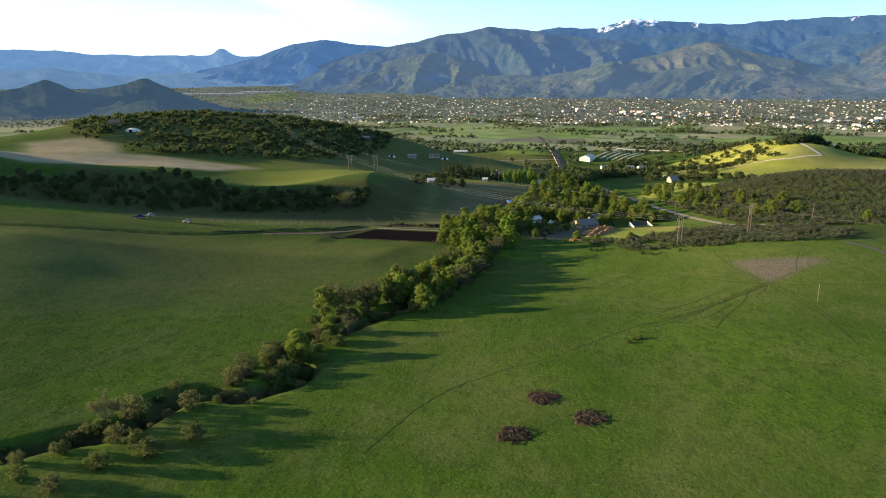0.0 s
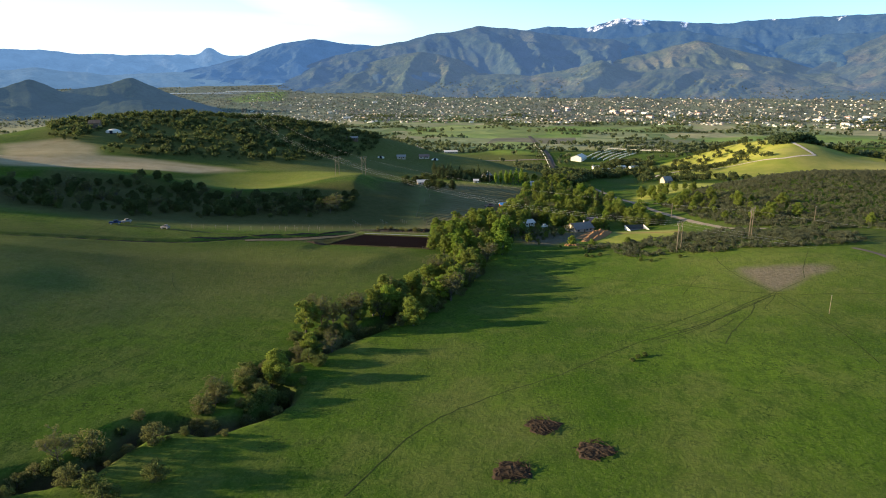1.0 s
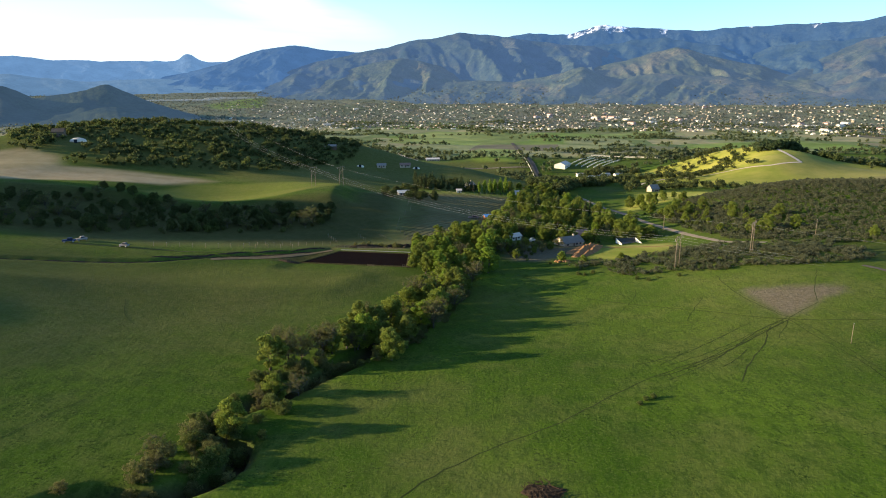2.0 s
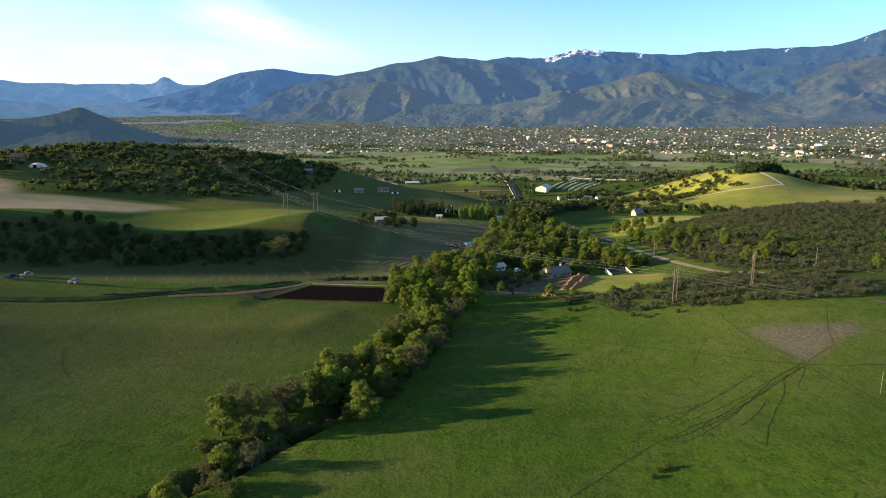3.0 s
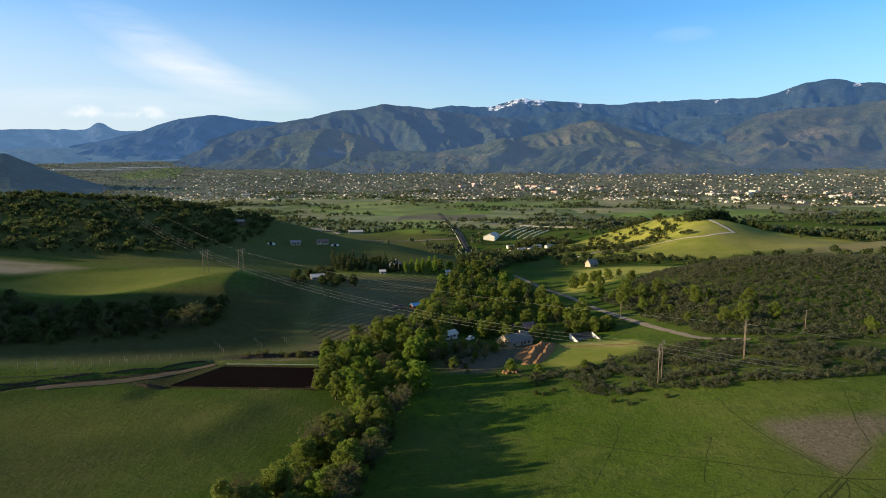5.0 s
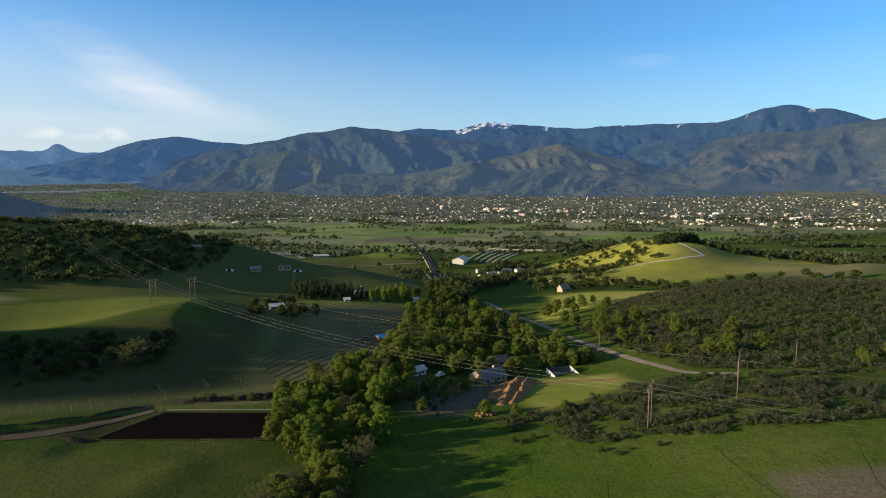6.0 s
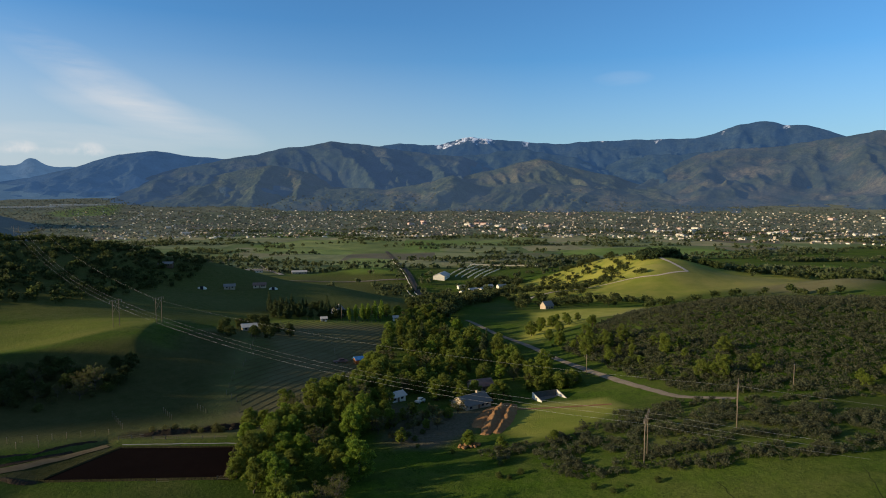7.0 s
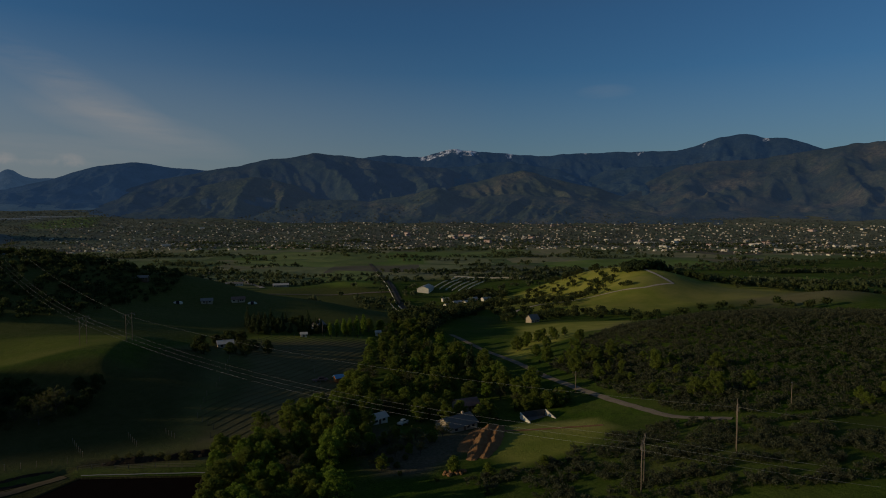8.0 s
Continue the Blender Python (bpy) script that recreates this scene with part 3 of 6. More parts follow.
def broadleaf(rng, height, spread_, count, size, low=0.13, limbs=5):
    """Trunk with limbs, and a crown of lobes at the limbs' ends, from low on the trunk to the top."""
    lean = rng.uniform(-0.06, 0.06, 2) * height
    fork = height * rng.uniform(0.14, 0.24)
    r0 = 0.026 * height + 0.04
    pieces = [tube([(0, 0, -0.6), (0.2 * lean[0], 0.2 * lean[1], fork * 0.5), (lean[0], lean[1], fork), (1.3 * lean[0], 1.3 * lean[1], height * 0.75)], [r0 * 1.35, r0, r0 * 0.8, r0 * 0.2], 7)]
    lobes = []
    n = int(rng.integers(34, 44))
    for k in range(n):
        a = 2.4 * k + rng.uniform(-0.5, 0.5)
        t = low + (0.9 - low) * (k + rng.uniform(0, 1)) / n
        girth = math.sin(math.pi * min(1, max(0, (t - low * 0.3) / (1.08 - low * 0.3))) ** 0.8)
        reach = spread_ * girth * rng.uniform(0.35, 0.85)
        top = height * t
        end = (lean[0] + reach * math.cos(a), lean[1] + reach * math.sin(a), top)
        mid = (lean[0] + reach * 0.45 * math.cos(a), lean[1] + reach * 0.45 * math.sin(a), fork + (top - fork) * 0.6)
        if limbs and k % limbs == 0:
            pieces.append(tube([(lean[0], lean[1], fork * 0.95), mid, end], [r0 * 0.45, r0 * 0.25, r0 * 0.06], 5))
        lobes.append((*end, spread_ * rng.uniform(0.1, 0.27), rng.uniform(0.55, 0.9)))
    lobes.append((lean[0], lean[1], height * 0.55, spread_ * 0.42, 0.9))
    return joined(pieces), foliage(lobes, count, size, rng)


def half_bare(rng, height, spread_, count, size):
    """A spreading tree of forking limbs and fine twigs with the first small leaves at their ends."""
    r0 = 0.015 * height + 0.04
    fork = height * rng.uniform(0.16, 0.24)
    pieces = [tube([(0, 0, -0.6), (0.1, 0, fork), (0.15, 0.1, height * 0.5)], [r0 * 1.3, r0, r0 * 0.5], 7)]
    lobes = []
    for k in range(11):
        a = 2.4 * k + rng.uniform(-0.4, 0.4)
        steep = rng.uniform(0.3, 1.25) if k else 1.5
        ln = height * rng.uniform(0.5, 0.68) * (0.75 + 0.25 * math.sin(steep))
        root = Vector((0.1, 0.05, fork * rng.uniform(0.9, 1.4)))
        out = Vector((math.cos(a) * math.cos(steep) * spread_ / (height * 0.42), math.sin(a) * math.cos(steep) * spread_ / (height * 0.42), math.sin(steep)))
        mid = root + out * ln * 0.5 + Vector((0, 0, ln * 0.05))
        end = root + out * ln + Vector((0, 0, ln * 0.12))
        pieces.append(tube([root, mid, end], [r0 * 0.45, r0 * 0.26, 0.03], 5))
        for j in range(7):
            t = 0.35 + 0.65 * (j + rng.uniform(0, 1)) / 7
            p = root.lerp(mid, 2 * t) if t < 0.5 else mid.lerp(end, 2 * t - 1)
            d = Vector((rng.normal(), rng.normal(), rng.uniform(0.1, 1.2))).normalized()
            q = p + d * height * rng.uniform(0.1, 0.18)
            pieces.append(tube([p, q], [0.06, 0.03], 3))
            for _ in range(4):
                e = q + Vector((rng.normal(), rng.normal(), rng.uniform(-0.1, 1.0))).normalized() * height * rng.uniform(0.05, 0.1)
                pieces.append(tube([p.lerp(q, rng.uniform(0.4, 1.0)), e], [0.035, 0.02], 3))
                lobes.append((*e, height * 0.045, 0.8))
    return joined(pieces), foliage(lobes, count, size, rng)


def conifer(rng, height, spread_, count, size):
    pieces = [tube([(0, 0, -0.5), (0, 0, height * 0.5), (0, 0, height * 0.97)], [0.02 * height + 0.05, 0.014 * height, 0.02], 6)]
    lobes = []
    for k in range(16):
        t = k / 15
        for _ in range(3):
            a = rng.uniform(0, 6.283)
            rr = spread_ * (1 - t) * 0.6
            lobes.append((rr * math.cos(a), rr * math.sin(a), height * (0.12 + 0.85 * t), spread_ * (0.12 + 0.42 * (1 - t)), 0.45))
    return joined(pieces), foliage(lobes, count, size, rng)


def poplar(rng, height, spread_, count, size):
    pieces = [tube([(0, 0, -0.5), (0, 0, height * 0.5), (0, 0, height * 0.95)], [0.02 * height, 0.012 * height, 0.02], 6)]
    lobes = [(rng.uniform(-0.3, 0.3), rng.uniform(-0.3, 0.3), height * (0.2 + 0.75 * k / 9), spread_ * math.sin(0.5 + 2.3 * k / 9), 1.2) for k in range(10)]
    return joined(pieces), foliage(lobes, count, size, rng)


def tree_kind(name, label, category, wood, crown, leaf_material, group):
    """A tree of its own: an Empty at its foot with trunk and crown under it."""
    root = tagged(new(name), label, category, group)
    shaped("trunk", *wood, BARK, root)
    shaped("crown", *crown, leaf_material, root, smoothed=False)
    return root


TREE_RNG = np.random.default_rng(11)
CREEKSIDE = "trees along the creek"


def kind_set(name, label, category, maker, n, height, spread_, count, size, leaf_material, group):
    return [tree_kind(name, label, category, *maker(TREE_RNG, height * TREE_RNG.uniform(0.9, 1.1), spread_, count, size), leaf_material, group) for _ in range(n)]


oak_kinds = kind_set("oak_tree", "broad olive-green oak tree in spring leaf", "tree", broadleaf, 7, 10.5, 5.0, 8000, 0.33, OAK, CREEKSIDE)
lime_kinds = kind_set("maple_tree", "bright fresh-green broadleaf tree", "tree", broadleaf, 3, 11.5, 4.6, 8000, 0.33, LIME, CREEKSIDE)
bare_kinds = kind_set("budding_tree", "half-bare brownish tree with budding twigs", "tree", half_bare, 5, 9.5, 4.4, 5200, 0.19, TWIG, CREEKSIDE)
dark_kinds = kind_set("hill_oak", "dark rounded oak on a grassy slope", "tree", functools.partial(broadleaf, limbs=0), 5, 7.5, 4.4, 2600, 0.42, DARKOAK, "oaks on the slopes")
conifer_kinds = kind_set("conifer_tree", "tall dark conifer tree", "tree", conifer, 3, 15, 3.4, 900, 0.9, CONIFER, "valley conifers")
poplar_kinds = kind_set("poplar_tree", "slender light green poplar tree", "tree", poplar, 2, 13, 1.6, 700, 0.7, LIME, "poplar row")
USED = set()


def plant(kinds, x, y, scale, rng):
    ob = kinds[int(rng.integers(len(kinds)))]
    m = pose(x, y, ground_z(x, y) - 0.1, rng.uniform(-3, 3), rng.uniform(-3, 3), rng.uniform(0, 360))
    k = scale * rng.uniform(0.85, 1.15)
    if ob.name not in USED:
        USED.add(ob.name)
        ob.matrix_basis = m @ Matrix.Diagonal((k, k, k * rng.uniform(0.9, 1.1), 1))
        return ob
    c = copy_thing(ob, m)
    c.scale = (k, k, k * rng.uniform(0.9, 1.1))
    return c


def along(line, step, rng, jitter):
    """Places along a polyline, a step apart, strewn sideways."""
    out = []
    for (ax, ay), (bx, by) in zip(line, line[1:]):
        n = max(1, int(math.hypot(bx - ax, by - ay) / step))
        for k in range(n):
            t = (k + rng.uniform(0, 1)) / n
            out.append((ax + (bx - ax) * t + rng.uniform(-jitter, jitter), ay + (by - ay) * t + rng.uniform(-jitter, jitter)))
    return out


shrub_kinds = kind_set("creek_shrub", "low grey-brown budding shrub beside the creek", "shrub", functools.partial(broadleaf, low=0.05), 4, 4.2, 2.9, 1500, 0.26, TWIG, "creek shrubs")
bush_kinds = kind_set("green_bush", "rounded olive-green bush beside the creek", "shrub", functools.partial(broadleaf, low=0.06), 4, 3.8, 3.0, 1900, 0.26, BUSH, "creek shrubs")
rng = np.random.default_rng(21)
for x, y in [(-53.6, 105), (-47.9, 111.8), (-60.1, 100.7), (-64.4, 93.9), (-71.2, 95.7), (-66.4, 114.2), (-63.3, 120), (-55.7, 130), (-46.7, 143), (-39.6, 140), (-37.2, 143.7), (-35.3, 149.9), (-36.5, 155.4), (-21.6, 191), (-18.5, 196), (-78, 90), (-84, 96), (-76, 103), (-57, 108), (-69, 104), (-44, 152), (-48, 137), (-62, 110), (-53, 124)]:
    plant(shrub_kinds if rng.random() < 0.5 else bush_kinds, x, y, rng.uniform(0.75, 1.2), rng)
for x, y in [(-46.7, 139.7), (-43.3, 150), (-40.2, 162), (-30.7, 153), (-28.7, 164), (-40.7, 170), (-35.2, 174), (-33, 160), (-45, 158)]:
    plant(bare_kinds if rng.random() < 0.6 else bush_kinds, x, y, rng.uniform(0.5, 0.7) if rng.random() < 0.5 else rng.uniform(0.8, 1.2), rng)
for x, y in along(CREEK[1:5] + CREEK[13:17], 1.5, rng, 3.4) + along(CREEK[4:13], 2.0, rng, 4.4):
    plant(shrub_kinds if rng.random() < 0.65 else bush_kinds, x, y, rng.uniform(0.25, 0.65), rng)
for x, y in [(-66, 115), (-48, 144), (-36, 202), (-25, 203), (-27, 174), (-30, 196)]:
    plant(bare_kinds, x, y, rng.uniform(0.6, 0.85) if y < 190 else rng.uniform(0.85, 1.05), rng)
for x, y in [(-7, 203), (-16, 206), (-37, 190), (-12, 212), (-2, 212)]:
    plant(oak_kinds, x, y, rng.uniform(0.75, 0.95), rng)
BELT = [(-35, 169), (-31, 188), (-20, 206), (-8, 214), (1, 232), (11, 255), (18, 280)]
for x, y in along(BELT[2:], 2.0, rng, 6.5):
    plant(bare_kinds if rng.random() < 0.24 else lime_kinds if rng.random() < 0.2 else oak_kinds, x - 1, y, 0.8 * rng.uniform(0.7, 1.2), rng)
for x, y in along(BELT, 3.2, rng, 7):
    plant(bush_kinds if rng.random() < 0.6 else shrub_kinds, x, y, rng.uniform(0.4, 1.0), rng)
for kinds, x, y, k in [(bare_kinds, -33, 194, 0.95), (bare_kinds, -25, 200, 1.0), (oak_kinds, -19, 206, 0.85), (oak_kinds, -6, 196, 0.95), (oak_kinds, -7, 229, 1.0), (bare_kinds, 6, 224, 1.15), (oak_kinds, 3, 261, 0.95), (oak_kinds, 15, 270, 1.0), (lime_kinds, 8, 296, 1.05), (lime_kinds, 31, 296, 1.1), (oak_kinds, -17, 220, 0.85), (bare_kinds, -14, 226, 0.85), (oak_kinds, -2, 244, 1.0), (bare_kinds, 0, 251, 0.9), (bare_kinds, 22, 275, 1.1), (oak_kinds, 12, 282, 0.95), (bare_kinds, 14, 245, 1.0), (oak_kinds, 8, 238, 0.9)]:
    plant(kinds, x, y, k, rng)
for x, y in along([(-38, 180), (-28, 187), (-20, 194), (-10, 196), (-4, 206), (4, 226), (10, 244), (18, 268)], 1.5, rng, 3.5):
    plant(shrub_kinds if rng.random() < 0.6 else bush_kinds, x, y, rng.uniform(0.3, 0.75), rng)
for x, y in along(CREEK[13:18], 4.2, rng, 4.5):
    plant(bare_kinds if rng.random() < 0.7 else oak_kinds, x, y, rng.uniform(0.45, 0.75), rng)


# ---- fields, roads and tracks ----
COVER["farm"] = smooth((gy - 1050 - 0.25 * np.abs(gx)) / 120)
# The hazed woodland colour sets in with distance.
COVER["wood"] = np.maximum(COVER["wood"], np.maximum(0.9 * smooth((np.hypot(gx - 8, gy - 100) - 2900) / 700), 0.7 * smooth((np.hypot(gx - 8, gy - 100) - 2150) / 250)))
COVER["soil"] = np.maximum(COVER["soil"], 0.85 * np.exp(-(polyline_distance(gx, gy, CREEK) / 3.0) ** 4))
cover("dry", [(-336, 526), (-303, 556), (-270, 540), (-250, 505), (-221, 515), (-160, 512), (-142, 499), (-172, 476), (-210, 470), (-278, 434)], 0.8, 8)
cover("dry", [(-330, 470), (-231, 492), (-150, 500), (-168, 478), (-235, 455), (-300, 430)], 1.0, 4)
# Pale yellowish grass on the ridge top, brightened in colour for low sun.
cover("pale", [(-171, 444), (-152, 488), (-88, 500), (-48, 500), (-40, 470), (-84, 436), (-138, 433)], 0.3, 6)
cover("gold", [(-171, 444), (-152, 488), (-88, 500), (-48, 500), (-40, 470), (-84, 436), (-138, 433)], 0.22, 4)
cover("pale", [(-260, 190), (-150, 180), (-80, 185), (-45, 215), (-25, 245), (-12, 270), (0, 290), (-60, 300), (-180, 270)], 0.4, 20)
cover("pale", [(40, 180), (100, 150), (170, 190), (150, 245), (100, 265), (50, 250)], 0.06, 25)
cover("gold", [(185, 560), (204, 615), (261, 615), (300, 610), (250, 555), (214, 520), (193, 503), (172, 495), (152, 470), (143, 480)], 0.9, 6)
cover("gold", [(260, 690), (290, 850), (400, 960), (520, 960), (600, 850), (560, 720), (500, 650), (400, 660), (330, 640)], 0.62, 14)
cover("gold", [(250, 762), (330, 784), (392, 746), (430, 752), (440, 812), (500, 940), (400, 965), (300, 940), (255, 860)], 0.85, 6)
cover("dry", [(483, 756), (560, 724), (600, 640), (480, 575), (440, 590), (440, 656)], 0.35, 20)
cover("pale", [(330, 640), (420, 735), (483, 740), (470, 600), (390, 590)], 0.3, 20)
cover("gold", [(91, 348), (105, 352), (122, 346), (124, 325), (100, 318), (86, 316), (80, 330)], 0.6, 4)
cover("heath", [(41, 321), (52, 317), (70, 324), (90, 352), (82, 356), (61, 348), (50, 372)], 0.6, 4)
cover("dry", [(-250, 335), (-100, 330), (-45, 338), (0, 338), (44, 400), (84, 555), (0, 530), (-30, 500), (-34, 430), (-75, 425), (-125, 416), (-240, 430)], 0.25, 10)
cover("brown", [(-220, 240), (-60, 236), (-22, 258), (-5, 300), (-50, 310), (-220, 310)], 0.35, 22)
# Faint gold paints low sunlight onto this strip of field.
cover("gold", [(-190, 258), (-127, 292), (-50, 303), (-22, 290), (-30, 272), (-60, 266), (-116, 266), (-168, 240)], 0.12, 8)
cover("brown", [(-60, 322), (-50, 311), (-46, 318), (-40, 333), (-48, 331)], 0.9, 2)
cover("heath", [(108.2, 236.4), (119.2, 233.1), (132.5, 228.8), (137, 226.2), (133.7, 220.3), (126.4, 218.9), (113.4, 209.6), (108.8, 209.3), (107.8, 216.1), (107.6, 227.6)], 0.75, 2.5)
# Grass hollow in the scrub; its shade is coloured in as brown.
cover("brown", [(172, 284), (178, 296), (190, 297), (205, 288), (200, 270), (180, 255), (170, 262)], 0.5, 4)
cover("gold", [(170, 292), (176, 299), (192, 300), (204, 294), (190, 298), (178, 297)], 0.5, 1.5)
cover("gold", [(30, 222), (60, 190), (110, 165), (200, 180), (160, 250), (100, 262), (50, 258)], 0.03, 18)
# Shade on the slope below the ridge, put into the turf colour.
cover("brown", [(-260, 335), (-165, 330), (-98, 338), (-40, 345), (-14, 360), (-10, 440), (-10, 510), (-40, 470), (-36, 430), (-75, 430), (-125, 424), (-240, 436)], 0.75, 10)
cover("meadow", [(-58, 1599), (-70, 1838), (69, 2054), (443, 1914), (349, 1523), (100, 1523)], 0.5, 15)
cover("meadow", [(71, 1209), (137, 1402), (202, 1350), (166, 1075), (105, 1075)], 0.5, 12)
cover("gold", [(71, 1209), (137, 1402), (202, 1350), (166, 1075), (105, 1075)], 0.35, 12)
cover("pale", [(-330, 560), (-60, 500), (10, 560), (120, 640), (170, 900), (160, 1080), (-300, 1080)], 0.75, 30)
cover("meadow", [(-1006, 3291), (-891, 3602), (-793, 3656), (-713, 3217), (-917, 3110)], 0.6, 25)
cover("meadow", [(399, 1953), (585, 2257), (771, 2006), (628, 1689), (357, 1754)], 0.35, 15)
cover("meadow", [(625, 1539), (944, 1626), (1046, 1398), (933, 1291), (816, 1419), (563, 1366)], 0.7, 15)
cover("meadow", [(-72, 2412), (84, 2565), (231, 2365), (177, 2179), (-29, 2142)], 0.4, 15)
cover("meadow", [(700, 1000), (960, 1100), (900, 900), (780, 820), (660, 860)], 0.7, 15)
cover("dry", [(380, 1322), (524, 1425), (519, 1241), (426, 1112), (352, 1168)], 0.5, 12)
cover("dry", [(-1070, 2861), (-1008, 3008), (-892, 2965), (-857, 2792), (-1001, 2683)], 0.6, 25)
cover("dry", [(-778, 2603), (-669, 2736), (-402, 2176), (-603, 2414)], 0.5, 25)
cover("dry", [(-487, 3282), (-299, 2992), (-144, 2464), (-144, 2678), (-291, 3143), (-468, 3388)], 0.6, 12)
cover("heath", [(400, 790), (490, 766), (514, 740), (600, 640), (480, 560), (420, 589), (399, 684)], 0.22, 12)
cover("gold", [(170, 516), (187, 523), (228, 517), (304, 608), (258, 598), (211, 596), (179, 541)], 0.5, 4)
cover("dry", [(170, 516), (187, 523), (228, 517), (304, 608), (258, 598), (211, 596), (179, 541)], 0.6, 4)
cover("gold", [(81, 327), (98, 355), (129, 347), (126, 330), (104, 314), (83, 309)], 0.62, 4)
cover("dry", [(94, 352), (112, 353), (126, 346), (127, 331), (110, 338), (96, 346)], 0.42, 3)
cover("heath", [(44, 335), (57, 343), (79, 352), (86, 355), (77, 338), (69, 324), (57, 313), (45, 316)], 0.7, 3)
cover("dry", [(-8, 533), (81, 552), (62, 476), (42, 408), (20, 366), (-10, 352), (8, 440)], 0.55, 8)
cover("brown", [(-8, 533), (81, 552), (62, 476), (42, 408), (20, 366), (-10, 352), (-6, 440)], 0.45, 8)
cover("pale", [(-8, 533), (81, 552), (62, 476), (42, 408), (20, 366), (-10, 352), (8, 440)], 0.3, 8)
cover("gold", [(3, 548), (84, 567), (78, 540), (10, 528)], 0.55, 4)
cover("soil", [(-40, 340), (-36, 346), (-20, 348), (6, 353), (6, 345), (-20, 340)], 0.8, 2)
cover("soil", [(-64, 312), (-50, 310), (-36, 332), (-40, 340)], 0.7, 2)


def ribbon(name, label, category, line, width, material, lift=0.12, kind="structure", seed=3):
    """A strip that follows the ground along a line, with uneven edges."""
    rg = np.random.default_rng(seed)
    pts = []
    for (ax, ay), (bx, by) in zip(line, line[1:]):
        n = max(1, int(math.hypot(bx - ax, by - ay) / 2.5))
        pts += [(ax + (bx - ax) * k / n, ay + (by - ay) * k / n) for k in range(n)]
    pts = np.array(pts + [line[-1]], float)
    if len(pts) > 6:
        k = np.ones(5) / 5
        core = np.stack([np.convolve(np.pad(pts[:, i], 2, mode="edge"), k, mode="valid") for i in (0, 1)], 1)
        core[0], core[-1] = pts[0], pts[-1]
        pts = core
    if len(pts) > 6 and width < 1:
        u = np.arange(len(pts))
        pts = pts + np.stack([0.4 * np.sin(u * 0.31 + seed) + rg.normal(0, 0.16, len(u)), 0.4 * np.sin(u * 0.23 + 2 * seed) + rg.normal(0, 0.16, len(u))], 1)
    d = np.gradient(pts, axis=0)
    d /= np.linalg.norm(d, axis=1, keepdims=True) + 1e-9
    side = np.stack([-d[:, 1], d[:, 0]], 1)
    verts = []
    for p, n_ in zip(pts, side):
        w = width * rg.uniform(0.85, 1.15, 2) / 2
        for off in (-w[0], 0.0, w[1]):
            x, y = p + n_ * off
            verts.append((x, y, ground_z(x, y) + lift * (1.0 if off == 0 else 0.7)))
    return tagged(shaped(name, verts, grid_faces(len(pts), 3), material), label, category, kind=kind)


ASPHALT = plain("asphalt", (0.1, 0.082, 0.06), (0.15, 0.125, 0.095), 0.8, 0.85)
FOOTPATH = plain("trodden_grass", (0.026, 0.036, 0.01), (0.055, 0.062, 0.02), 0.8, 0.95)
PALE_TRACK = plain("pale_dirt_track", (0.1, 0.075, 0.04), (0.17, 0.13, 0.075), 0.6, 0.95)
CLAY = plain("orange_clay", (0.24, 0.12, 0.05), (0.38, 0.21, 0.095), 0.4, 0.95, 0.8, 0.3)
PALE_GRAVEL = plain("pale_gravel", (0.45, 0.37, 0.27), (0.6, 0.51, 0.39), 1.5, 0.95)
ribbon("gravel_road", "grey gravel road running past the scrub hill", "road", [(160, 314), (148, 328), (147, 350), (145, 370), (143, 391), (142, 420), (144, 458), (145, 500), (144, 538), (140, 580)], 3.5, GRAVEL, 0.25)
ribbon("farm_lane", "short dark lane at the pasture edge", "road", [(157, 246), (160, 239), (161, 231), (160, 224), (164, 212), (172, 200)], 2.4, ASPHALT, 0.2)
ribbon("hill_road", "pale gravel drive climbing the grassy hill", "road", [(225, 700), (257, 750), (290, 768), (330, 776), (356, 762), (392, 736), (430, 740)], 3.2, PALE_GRAVEL, 0.4)
ribbon("hill_road", "pale gravel drive climbing the grassy hill", "road", [(430, 740), (433, 766), (443, 807), (450, 826)], 4.0, PALE_GRAVEL, 0.4)
ribbon("valley_road", "straight grey valley road between fields", "road", [(165, 780), (172, 856), (184, 1024), (200, 1242), (232, 1586)], 8, ASPHALT, 0.6)
ribbon("valley_road", "straight pale farm road across the meadows", "road", [(-330, 1010), (-180, 985), (-40, 1000), (80, 1020), (184, 1030)], 6, GRAVEL, 0.6)
ribbon("farm_drive", "winding white gravel drive to a farm", "road", [(5, 1092), (-14, 1152), (-28, 1257)], 8, PALE_GRAVEL, 0.6)
ribbon("dirt_track", "pale dirt track along the pond bank", "track", [(-88, 309), (-78, 312.5), (-66, 315.5), (-59, 319), (-53, 324), (-46.5, 329.5), (-39.5, 335)], 4.2, PALE_TRACK, 0.18)
TURNED = plain("dark_turned_earth", (0.03, 0.022, 0.014), (0.075, 0.055, 0.035), 0.8, 0.95, 1.0, 0.3)
ribbon("ditch_bed", "dark wet earth in the bed of a shallow ditch", "ditch", DITCH[:-1], 2.0, TURNED, 0.12)
ribbon("ditch_bank", "dark turned earth of a shallow ditch", "ditch", [(-153, 319), (-129, 320), (-99, 319), (-80, 324)], 1.0, TRACK, 0.16)
